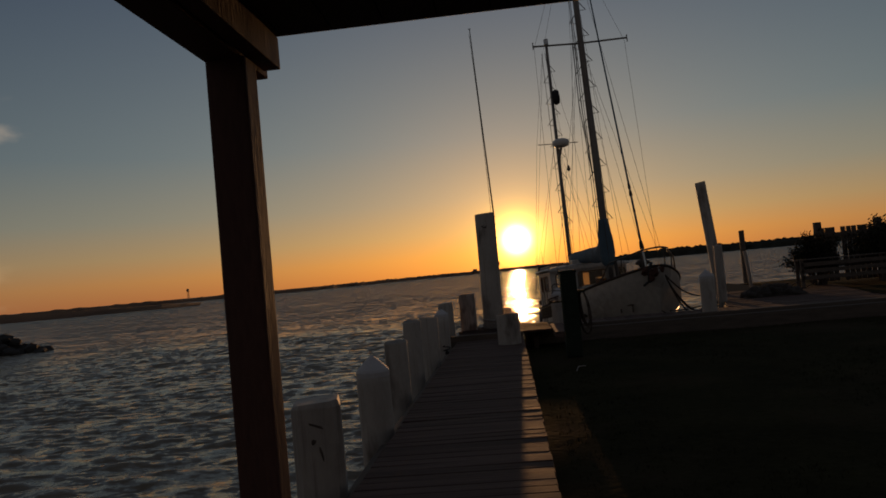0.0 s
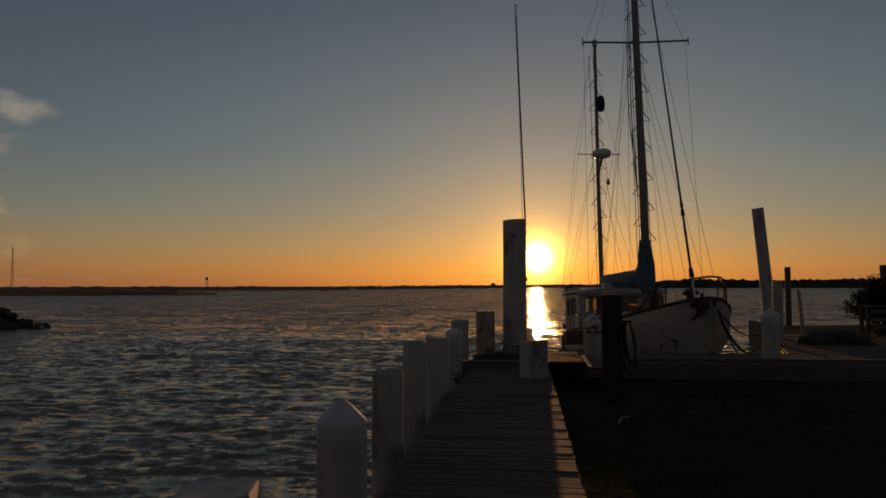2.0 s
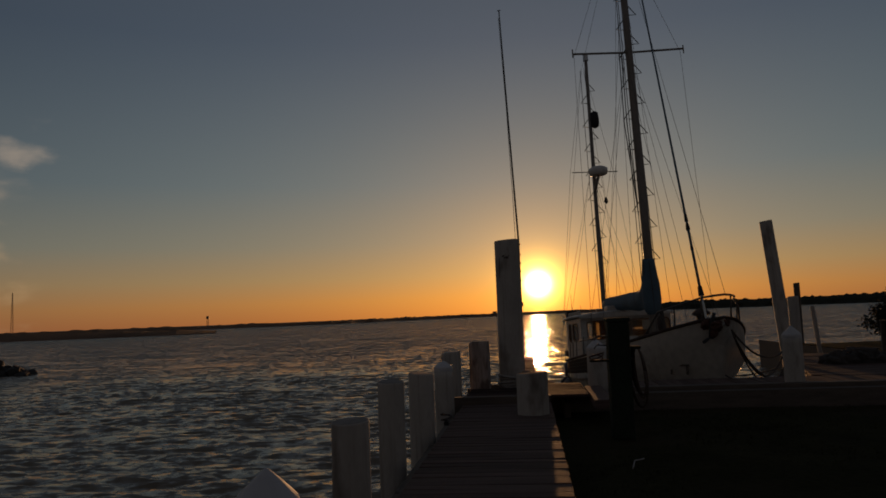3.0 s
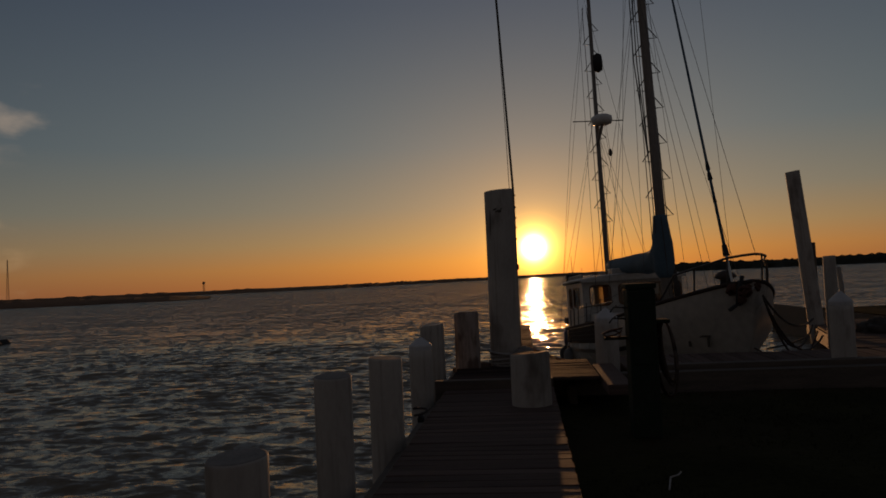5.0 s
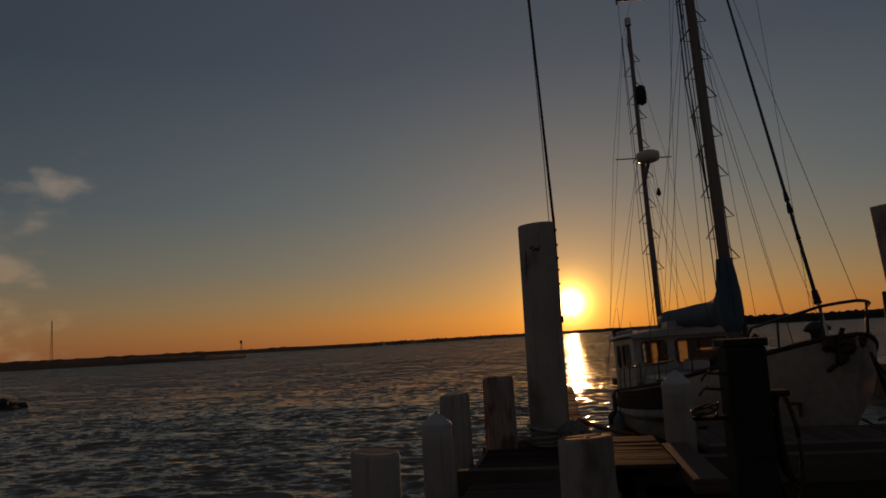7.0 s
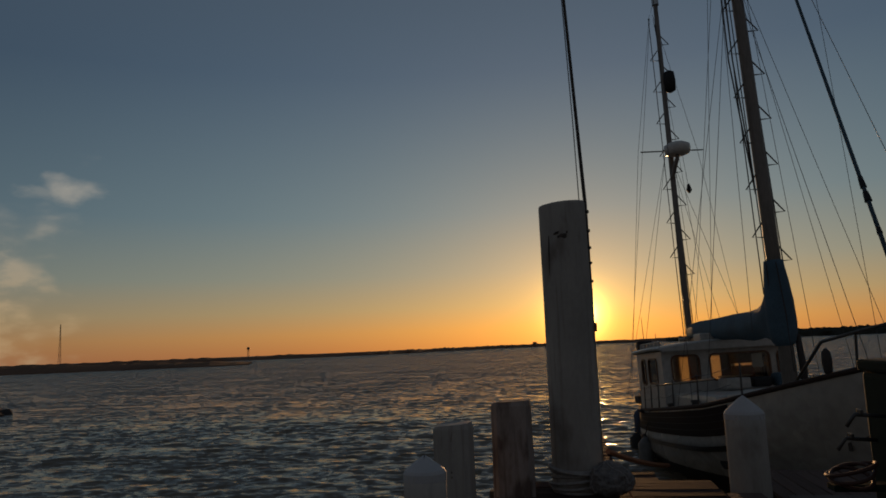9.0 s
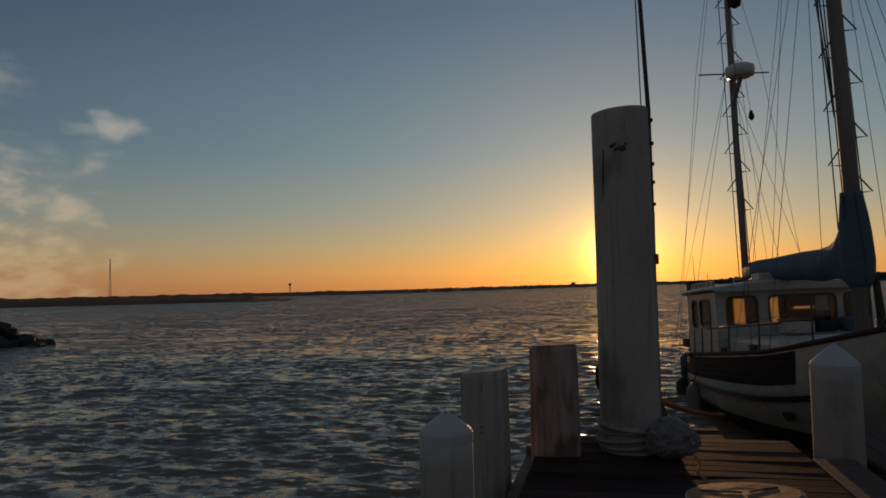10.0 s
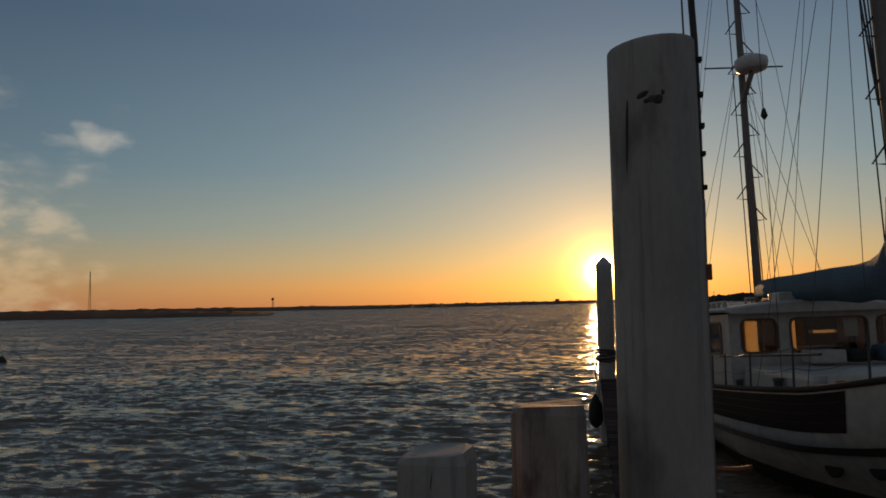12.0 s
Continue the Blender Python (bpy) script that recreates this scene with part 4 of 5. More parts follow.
    part("boat_hook", tube(bmesh.new(), [(2.0, -1.40, 1.52), (5.6, -1.42, 1.66)], 0.018, 8), POLE, boat, "dark pole lashed along the side deck")
    part("locker", box(bmesh.new(), (2.3, -0.25, 1.40), (2.8, 0.22, 1.60), 0.03), CABIN, boat, "white deck locker")
    part("tarp", box(bmesh.new(), (2.4, 0.75, 1.40), (2.8, 1.14, 1.66), 0.07), SAILBLUE, boat, "blue cloth bundle on the deckhouse")
    part("gear", box(bmesh.new(), (2.4, 0.32, 1.40), (2.7, 0.68, 1.60), 0.06), BLACK, boat, "dark deck gear in front of the windows")


build_cabin()


def step_mesh():
    bm = bmesh.new()
    tube(bm, [(0, 0, 0.0), (0.20, 0, 0.01), (0.0, 0, 0.27)], 0.014, 5)
    return mesh_of("mast_step", bm, WIRE)


STEP = step_mesh()


def build_masts():
    main = part("main_mast", tube(bmesh.new(), [(5.0, 0, 1.1), (4.95, 0.02, 5.0), (4.85, 0.05, 9.0), (4.72, 0.09, 13.2)], 0.125, 14, 0.085), MAST, boat, "tall brown main mast with folding steps", smooth=True)
    miz = part("mizzen_mast", tube(bmesh.new(), [(0.06, 0, 0.95), (0.0, 0.035, 5.0), (-0.1, 0.14, 11.0)], 0.085, 12, 0.055), MAST, boat, "shorter mizzen mast with folding steps", smooth=True)
    part("masthead", tube(bmesh.new(), [(-0.1, 0.14, 10.95), (-0.1, 0.14, 11.16)], 0.09, 8), STEEL, miz)
    for mast, u0, z0, z1, r, y0, lean, thin in ((main, 4.95, 3.54, 12.6, 0.115, 0.02, 0.0085, 0.003), (miz, 0.0, 4.0, 10.1, 0.070, 0.035, 0.0175, 0.003)):
        z, s = z0, 1
        while z < z1:
            ob = new("mast_step", STEP)
            ob.parent = mast
            uu = u0 - 0.028 * max(0, z - 5) / 1.0
            ob.matrix_local = pose(uu, y0 + lean * max(0, z - 5) + s * 0.9 * (r - thin * (z - 4)), z, 0, 0, 90 * s)
            z += 0.42
            s = -s
    sp = part("spreader", tube(bmesh.new(), [(4.85, -1.48, 9.20), (4.85, 0, 9.18), (4.85, 1.54, 9.23)], 0.03, 8), MAST, main)
    for y in (-1.48, 1.54):
        part("spreader_end", tube(bmesh.new(), [(4.85, y, 9.10), (4.85, y, 9.33)], 0.018, 6), MAST, sp)
    for dy in (0.0, 0.07):
        part("halyard", tube(bmesh.new(), [(4.95, -0.13, 5.0 - 4 * dy), (4.90, -0.20 - dy, 7.2), (4.85, -0.15 - dy, 9.18)], 0.014, 5), WIRE, main, "dark halyard led down beside the mast")
    part("spreader", tube(bmesh.new(), [(0, -0.66, 7.07), (0, 0.86, 7.04)], 0.016, 6), WIRE, miz)
    # radar on a bracket, hanging block and reflector
    part("radar_bracket", tube(bmesh.new(), [(0.05, 0.02, 6.35), (0.34, 0.11, 6.80), (0.34, 0.12, 6.9)], 0.05, 8), MAST, miz)
    part("radar_dome", lathe(bmesh.new(), [(0.2, -0.14), (0.28, -0.11), (0.31, 0.0), (0.30, 0.09), (0.20, 0.145), (0.02, 0.16)], 24), RADOME, miz, "white radar dome", smooth=True, at=pose(0.32, 0.13, 7.0))
    part("reflector", lathe(bmesh.new(), [(0.03, -0.30), (0.13, -0.24), (0.15, 0.0), (0.13, 0.22), (0.04, 0.28)], 12), BLACK, miz, "dark hanging radar reflector", smooth=True, at=pose(0, 0.24, 8.85))
    part("block", lathe(bmesh.new(), [(0.02, -0.12), (0.07, -0.05), (0.03, 0.1)], 8), BLACK, miz, at=pose(0.2, 0.34, 6.05))
    part("block_line", tube(bmesh.new(), [(0.2, 0.33, 6.15), (0.1, 0.30, 7.05)], 0.006, 4), WIRE, miz)
    # standing rigging
    wires = []
    for y in (-1, 1):
        wires += [((4.75, 0.05 * y, 12.9), (4.85, 1.45 * y, 9.14)), ((4.85, 1.45 * y, 9.14), (4.9, 1.60 * y, sheer(4.9))), ((4.85, 0.1 * y, 8.9), (5.6, 1.6 * y, sheer(5.6))), ((4.85, 0.1 * y, 8.9), (4.1, 1.62 * y, sheer(4.1)))]
        wires += [((-0.1, 0.04 * y, 10.7), (0.0, 0.72 * y, 7.06)), ((0.0, 0.72 * y, 7.06), (-0.1, 1.48 * y, sheer(0))), ((-0.05, 0.05 * y, 7.0), (0.7, 1.5 * y, sheer(0.7))), ((-0.05, 0.05 * y, 7.0), (-0.9, 1.45 * y, sheer(-0.9))), ((-0.1, 0.04 * y, 10.6), (-1.6, 1.2 * y, sheer(-1.6)))]
    wires += [((4.72, 0, 12.9), (-0.1, 0, 10.75)), ((4.72, 0.1, 12.9), (9.25, 0.1, sheer(9.2) + 0.45)), ((4.8, -0.1, 9.6), (7.7, -0.1, 1.5)), ((4.75, 0.06, 12.7), (4.98, 0.5, 1.6)), ((4.75, -0.06, 12.7), (4.6, -0.35, 2.4)), ((-0.1, 0.06, 10.5), (0.5, 0.1, 2.4)), ((4.6, -0.05, 10.2), (0.3, 0.05, 2.6)), ((4.4, 0.05, 12.0), (1.6, 0.02, 2.8))]
    for a, b in wires:
        part("rigging_wire", tube(bmesh.new(), [a, b], 0.0048, 5), WIRE, boat)
    # halyards close to the masts
    for mast, dy, u0, u1, z0, z1 in ((main, -0.17, 5.08, 4.76, 3.0, 12.9), (main, -0.20, 4.9, 4.72, 3.0, 12.9), (main, 0.16, 5.0, 4.74, 3.0, 12.8), (miz, -0.13, 0.05, -0.1, 2.4, 10.6), (miz, 0.12, 0.05, -0.08, 2.4, 10.4)):
        part("halyard", tube(bmesh.new(), [(u0, dy, z0), (u1, dy * 0.6, z1)], 0.010, 5), ROPE_DARK, mast)
    # furled headsail on its stay with a drum at the foot
    top, foot = Vector((4.74, 0.42, 12.40)), Vector((8.7, -0.17, 2.36))
    f = part("furled_sail", tube(bmesh.new(), [foot.lerp(top, t) for t in (0.0, 0.2, 0.5, 0.8, 1.0)], 0.030, 8, 0.016), SAILBLUE, boat, "dark rolled headsail on the forestay", smooth=True)
    d = (top - foot).normalized()
    for t, r, ln in ((0.0, 0.060, 0.2), (0.10, 0.036, 0.10), (0.145, 0.048, 0.14), (0.165, 0.042, 0.16)):
        p = foot.lerp(top, t)
        part("knot", tube(bmesh.new(), [p, p + d * ln], r, 8, r * 0.75), BLACK, f)
    part("stay_foot", tube(bmesh.new(), [(8.95, -0.2, 1.75), foot], 0.022, 6), STEEL, f)


build_masts()


def build_sail_cover():
    """Boom with the stowed sail under a blue cover, rising up the mast."""
    rows = []
    for u, zc, h, w in ((0.16, 2.66, 0.16, 0.10), (0.9, 2.64, 0.20, 0.15), (2.0, 2.60, 0.22, 0.19), (3.0, 2.57, 0.25, 0.21), (3.75, 2.54, 0.26, 0.23), (4.2, 2.55, 0.28, 0.23), (4.5, 2.58, 0.33, 0.23), (4.68, 2.64, 0.44, 0.23), (4.9, 2.74, 0.64, 0.22), (5.12, 2.74, 0.56, 0.18)):
        ring = []
        for i in range(18):
            a = 2 * math.pi * i / 18
            k = 1 + 0.06 * noise.noise((u * 2.3, i * 0.9, 3))
            ring.append((u + 0.03 * noise.noise((u * 3, i, 9)), w * math.sin(a) * k * (1 - 0.35 * max(0, math.cos(a))), zc + h * math.cos(a) * k - (0.02 * math.sin(u * 4) if math.cos(a) < -0.4 else 0)))
        rows.append(ring)
    part("sail_cover", rings(bmesh.new(), rows), SAILBLUE, boat, "blue canvas cover over the stowed mainsail", smooth=True)
    rows = []
    for z, w in ((2.12, 0.135), (2.2, 0.19), (2.32, 0.225), (2.5, 0.24), (2.9, 0.225), (3.2, 0.195), (3.42, 0.168), (3.55, 0.155)):
        rows.append([(5.0 - 0.008 * z + w * 1.05 * math.cos(2 * math.pi * i / 14) * (1 + 0.10 * noise.noise((z * 3, i, 1))), w * math.sin(2 * math.pi * i / 14) * (1 + 0.1 * noise.noise((z * 2, i, 4))), z) for i in range(14)])
    part("mast_boot", rings(bmesh.new(), rows), SAILBLUE, boat, "blue cover wrapped round the mast foot", smooth=True)
    part("lashing", tube(bmesh.new(), [(5.18, -0.05, 3.5), (5.36, -0.08, 2.6), (5.30, -0.05, 1.7)], 0.010, 5), ROPE_DARK, boat)
    part("boom", tube(bmesh.new(), [(0.2, 0, 2.46), (4.9, 0, 2.42)], 0.05, 10), MAST, boat, smooth=True)
    part("boom_gallows", tube(bmesh.new(), [(0.22, -0.3, 2.3), (0.22, -0.3, 2.5), (0.22, 0.3, 2.5), (0.22, 0.3, 2.3)], 0.03, 6), STEEL, boat)


build_sail_cover()


def build_deck_gear():
    # stanchions and lifelines along the rail
    us = [-1.9, -1.2, -0.5, 0.6, 1.7, 2.6, 3.9, 5.3, 6.6]
    for s in (-1, 1):
        for u in us:
            b = section(u, 1.0)[0] - 0.05
            part("stanchion", tube(bmesh.new(), [(u, s * b, sheer(u)), (u, s * b * 0.985, sheer(u) + 0.52)], 0.016, 6, 0.013), WIRE, boat)
        for dz, sg in ((0.50, 0.03), (0.27, 0.05)):
            pts = []
            for ua, ub in zip(us, us[1:]):
                for k in range(5):
                    u = ua + (ub - ua) * k / 5
                    pts.append((u, s * (section(u, 1.0)[0] - 0.06), sheer(u) + dz - sg * 4 * (k / 5) * (1 - k / 5)))
            part("lifeline", tube(bmesh.new(), pts, 0.0045, 4), WIRE, boat, "sagging wire lifeline")
    # winches, coils and a bucket along the side deck
    for u, v, r, h in ((2.45, -1.28, 0.075, 0.20), (3.7, -1.18, 0.085, 0.22), (5.4, -1.12, 0.07, 0.18)):
        part("winch", lathe(bmesh.new(), [(r, 0), (r * 1.05, 0.04), (r * 0.7, 0.08), (r * 0.72, h * 0.8), (r, h), (0.02, h + 0.01)], 12), WIRE, boat, "dark deck winch", smooth=True, at=pose(u, v, sheer(u) - 0.08))
    for u, v, r, k in ((0.7, -1.45, 0.10, 4), (1.7, -1.48, 0.09, 5), (3.2, -1.42, 0.11, 4), (4.5, -1.36, 0.10, 5)):
        pts = [((r + 0.012 * math.sin(a * 2.3)) * math.cos(a), (r * 0.5) * math.sin(a), 0.02 + 0.0016 * a) for a in np.linspace(0, 6.28 * k, 22 * k)]
        part("line_coil", tube(bmesh.new(), pts, 0.014, 5), ROPE_DARK, boat, "coil of dark line on deck", smooth=True, at=pose(u, v, sheer(u) - 0.04))
    # bow rail
    def bow_rail(dz):
        pts = []
        for i in range(13):
            a = -1 + 2 * i / 12
            u = 9.42 - 1.9 * abs(a) ** 1.6
            b = section(min(8.95, u), 1.0)[0] * (1 if a > 0 else -1) * min(1, abs(a) * 3)
            pts.append((u, b * 0.93, sheer(u) + dz * (0.02 if abs(a) > 0.99 else 1.0)))
        return pts
    pr = part("bow_rail", tube(bmesh.new(), bow_rail(0.46), 0.022, 8), WIRE, boat, "bent dull metal bow rail", smooth=True)
    for i in (2, 4, 7, 10):
        p = bow_rail(0.46)[i]
        part("rail_leg", tube(bmesh.new(), [(p[0] - 0.08, p[1], sheer(p[0])), p], 0.018, 6), WIRE, pr)
    p = bow_rail(0.46)[1]
    part("hung_fender", lathe(bmesh.new(), [(0.015, -0.17), (0.05, -0.13), (0.062, 0.0), (0.05, 0.11), (0.012, 0.16)], 12), ROPE_DARK, pr, "small dark fender hung on the rail", smooth=True, at=pose(p[0] + 0.08, p[1], p[2] - 0.24))
    part("mast_coil", tube(bmesh.new(), [(5.08, 0.17, 1.30), (5.10, 0.20, 1.7), (5.08, 0.18, 2.3)], 0.075, 8, 0.05), ROPE_DARK, boat, "dark coils of line hung on the mast", smooth=True)
    # anchor slung under the stem head among rust-brown lines, and the windlass abaft it
    a = part("anchor", tube(bmesh.new(), [(0.16, 0.02, 0.28), (0.08, -0.04, 0.05), (0.06, -0.07, -0.22)], 0.035, 8), BLACK, boat, "dark anchor slung at the bow", smooth=True, at=pose(9.12, -0.20, sheer(9.1) - 0.14))
    for s in (-1, 1):
        part("fluke", box(bmesh.new(), (-0.04, 0, -0.025), (0.04, 0.15, 0.03), 0.015), BLACK, a, at=pose(0.06, -0.07 + 0.02 * s, -0.21, 32 * s, 0, 0 if s > 0 else 180))
    rnd = random.Random(3)
    for u, v, dz, r in ((9.1, -0.30, -0.08, 0.10), (9.22, -0.14, -0.14, 0.13), (9.2, 0.04, -0.05, 0.10), (9.2, -0.20, -0.26, 0.08)):
        pts = []
        for q in range(8):
            rot = Euler((rnd.uniform(-1, 1), rnd.uniform(-1, 1), rnd.uniform(0, 6))).to_matrix()
            k = r * rnd.uniform(0.65, 1.05)
            pts += [rot @ Vector((k * math.cos(t), k * 0.8 * math.sin(t), 0.02 * math.sin(3 * t))) for t in np.linspace(0, 5.6, 13)]
        part("slung_line", tube(bmesh.new(), pts, 0.024, 5), RUSTLINE, boat, "tangle of rust-brown line at the stem head", smooth=True, at=pose(u, v, sheer(u) + dz))
    wl = part("windlass", lathe(bmesh.new(), [(0.13, 0), (0.14, 0.05), (0.10, 0.10), (0.095, 0.24), (0.12, 0.27)], 14), BLACK, boat, "dark windlass on the foredeck", smooth=True, at=pose(8.45, -0.12, sheer(8.45) - 0.03))
    part("cover", lathe(bmesh.new(), [(0.13, 0.27), (0.185, 0.29), (0.18, 0.33), (0.10, 0.40), (0.02, 0.42)], 14, 0.04, 5), ROPE_DARK, wl, "dark mushroom-shaped canvas cap", smooth=True)
    # fenders on the dock side and stern
    def fender(u, k, r, ln, m, lab):
        b, z = section(u, k)
        f = part("fender", lathe(bmesh.new(), [(0.03, -ln / 2 - 0.06), (r * 0.7, -ln / 2), (r, -ln / 2 + 0.08), (r, ln / 2 - 0.08), (r * 0.6, ln / 2), (0.03, ln / 2 + 0.06)], 14), m, boat, lab, smooth=True, at=pose(u, -b - r - 0.02, z))
        part("lanyard", tube(bmesh.new(), [(0, 0, ln / 2 + 0.04), (0, r + 0.03, sheer(u) - z + 0.05)], 0.012, 5), ROPE_DARK, f)
    fender(-1.5, 0.76, 0.16, 0.62, FENDERBLUE, "navy cylindrical fender at the stern")
    fender(-0.7, 0.55, 0.18, 0.55, BLACK, "black fender near the stern")
    fender(1.5, 0.56, 0.15, 0.60, FENDERGREY, "grey fender against the hull")
    # tyre fender
    tb = bmesh.new()
    pts = [(0.24 * math.cos(a), 0, 0.24 * math.sin(a)) for a in np.linspace(0, 2 * math.pi, 21)]
    tube(tb, pts, 0.035, 7)
    b, z = section(1.1, 0.6)
    part("rope_loop", tb, ROPE_DARK, boat, "dark loop of mooring rope on the hull", at=pose(1.15, -b - 0.06, z + 0.05, 6, 0, 0))
    part("cowl", lathe(bmesh.new(), [(0.06, 0), (0.06, 0.25), (0.1, 0.3), (0.04, 0.36)], 10), BLACK, boat, smooth=True, at=pose(-1.7, -0.6, sheer(-1.7)))
    part("stern_lump", box(bmesh.new(), (-0.9, -1.2, 1.05), (-0.5, -0.9, 1.25), 0.05), ROPE_DARK, boat, "coil of dark line on the side deck")
    part("stern_lump", box(bmesh.new(), (-1.8, -0.7, 1.0), (-1.0, 0.7, 1.35), 0.06), CABIN, boat, "white stern seat")
    # whip aerials at the stern
    for v, h in ((-0.9, 0.9), (-0.6, 0.5)):
        part("aerial", tube(bmesh.new(), [(-0.6, v, 2.2), (-0.65, v, 2.2 + h)], 0.012, 5, 0.005), WIRE, boat)


build_deck_gear()


# ---- mooring lines ----
def rope_thing(pts, r, m, label):
    return tagged(part("mooring_line", tube(bmesh.new(), pts, r, 6), m), label, "rope")


bowp = BOAT @ Vector((9.35, 0.10, 1.62))
for i, (tx, ty, tz, dr) in enumerate(((6.42, 22.0, 0.25, 0.30), (6.40, 22.0, 0.12, 0.62), (6.38, 21.7, 0.02, 0.72), (6.36, 21.4, -0.05, 0.50))):
    rope_thing(sag(bowp + Vector((0.01 * i, 0, -0.04 * i)), (tx, ty, tz), dr, 16), 0.020, ROPE_DARK, "dark sagging mooring line from the bow")
rope_thing(sag(BOAT @ Vector((9.1, 0.2, 0.72)), (6.38, 22.4, -0.16), 0.03), 0.017, ROPE_DARK, "taut dark spring line from the stem")
rope_thing(sag(BOAT @ Vector((9.05, 0.0, 0.75)), (5.4, 18.7, -0.1), 0.16), 0.017, ROPE_DARK, "dark slack line from the stem to the quay")
rope_thing(sag((0.60, 19.7, 0.06), (1.62, 22.4, -0.55), 0.04), 0.036, ROPE_ORANGE, "faded orange mooring line to the pier")


def pier_fender(x, y, z, r, ln):
    root = thing("fender", pose(x, y, z), "black fender hung from the pier end", "fender")
    part("body", lathe(bmesh.new(), [(0.03, -ln / 2 - 0.05), (r * 0.7, -ln / 2), (r, -ln / 2 + 0.1), (r * 0.9, ln / 2 - 0.1), (r * 0.4, ln / 2), (0.02, ln / 2 + 0.06)], 14), BLACK, root, smooth=True)
    part("lanyard", tube(bmesh.new(), [(0, 0, ln / 2), (0.08, 0.0, 0.05 - z)], 0.014, 5), ROPE_WHITE, root)


pier_fender(-0.10, 26.6, -0.55, 0.13, 0.44)
pier_fender(-0.10, 25.4, -0.35, 0.11, 0.42)


# ---- things on the dock ----
def build_pier_coil():
    """Turns of dark line thrown round the pile at the pier end."""
    root = thing("rope_coil", pose(0.13, 27.0, 0.0), "dark mooring line wound round the pier-end pile", "rope")
    rnd = random.Random(44)
    for i in range(5):
        pts = []
        for j in range(26):
            a = 2 * math.pi * j / 25
            r = 0.172 + 0.012 * (i % 2) + rnd.uniform(-0.003, 0.004)
            pts.append((r * math.cos(a), r * math.sin(a), 0.34 + 0.042 * i + 0.02 * math.sin(a + i)))
        part("turn", tube(bmesh.new(), pts, 0.02, 6), ROPE_DARK, root, smooth=True)
    part("tail", tube(bmesh.new(), [(-0.18, -0.05, 0.36), (-0.22, -0.12, 0.1), (-0.16, -0.3, -0.2), (-0.19, -0.34, -0.5)], 0.016, 6), ROPE, root, "pale loose rope end", smooth=True)


build_pier_coil()


def build_rope_heap():
    """Coils of pale line thrown round the foot of the tall pile."""
    root = thing("rope_heap", pose(0.222, 17.07, 0.10), "heap of pale mooring line round the pile foot", "rope")
    rnd = random.Random(12)
    for i in range(7):
        pts = []
        r = 0.228 + 0.012 * (i % 3)
        z = 0.035 + 0.030 * i
        for j in range(30):
            a = 2 * math.pi * j / 29
            pts.append(((r + rnd.uniform(-0.004, 0.006)) * math.cos(a), (r + rnd.uniform(-0.004, 0.006)) * math.sin(a), z + 0.03 * math.sin(a + i)))
        part("coil", tube(bmesh.new(), pts, 0.014, 6), ROPE, root, smooth=True)
    # a lumpy bundle of old netting, loosely lashed with its own line
    def lump(p):
        return 1 + 0.22 * noise.noise(p * 7) + 0.13 * abs(noise.noise(p * 17)) + 0.07 * noise.noise(p * 40)
    def bundle(centre, size, n):
        bm = bmesh.new()
        bmesh.ops.create_icosphere(bm, subdivisions=5, radius=0.18)
        off = Vector((centre[0] * 3, 0, 0))
        stretch = Matrix.Diagonal(size)
        for v in bm.verts:
            v.co = stretch @ (v.co * lump(v.co + off))
        part("netting", bm, NETTING, root, "bundle of grey netting", smooth=True, at=Matrix.Translation(centre))
        for i in range(n):
            rot = Euler((rnd.uniform(-1.6, 1.6), rnd.uniform(-1.6, 1.6), rnd.uniform(0, 3))).to_matrix()
            pts = []
            for j in range(34):
                a = 2 * math.pi * j / 33
                p = rot @ Vector((math.cos(a), math.sin(a), 0.45 * math.sin(i * 1.7) + 0.12 * math.sin(3 * a + i)))
                p = p.normalized() * 0.18
                pts.append(Vector(centre) + stretch @ (p * lump(p + off)))
            part("lashing", tube(bmesh.new(), pts, 0.0045, 5), ROPE, root, smooth=True)
    bundle((0.27, -0.27, 0.14), (1.02, 0.95, 0.76), 3)
    part("tail", tube(bmesh.new(), [(0.40, -0.36, 0.06), (0.43, -0.50, 0.020), (0.39, -0.72, 0.014), (0.42, -0.92, 0.014)], 0.009, 6), ROPE_ORANGE, root, "faded orange rope end")


build_rope_heap()


def build_cleat(x, y, z, spin):
    root = thing("cleat", pose(x, y, z, 0, 0, spin), "dark iron mooring cleat with loose line", "cleat")
    part("base", box(bmesh.new(), (-0.05, -0.03, 0), (0.05, 0.03, 0.05), 0.01), BLACK, root)
    part("horn", tube(bmesh.new(), [(-0.10, 0, 0.07), (-0.05, 0, 0.055), (0.05, 0, 0.055), (0.10, 0, 0.07)], 0.013, 7), BLACK, root, smooth=True)
    pts = [(0.09 * math.cos(a * 1.1) * (1 - 0.2 * math.sin(a * 0.3)), 0.06 * math.sin(a), 0.05 + 0.012 * a) for a in np.linspace(0, 9, 30)]
    part("turns", tube(bmesh.new(), pts, 0.012, 5), ROPE_DARK, root, smooth=True)


build_cleat(-0.58, 13.55, -0.03, 90)


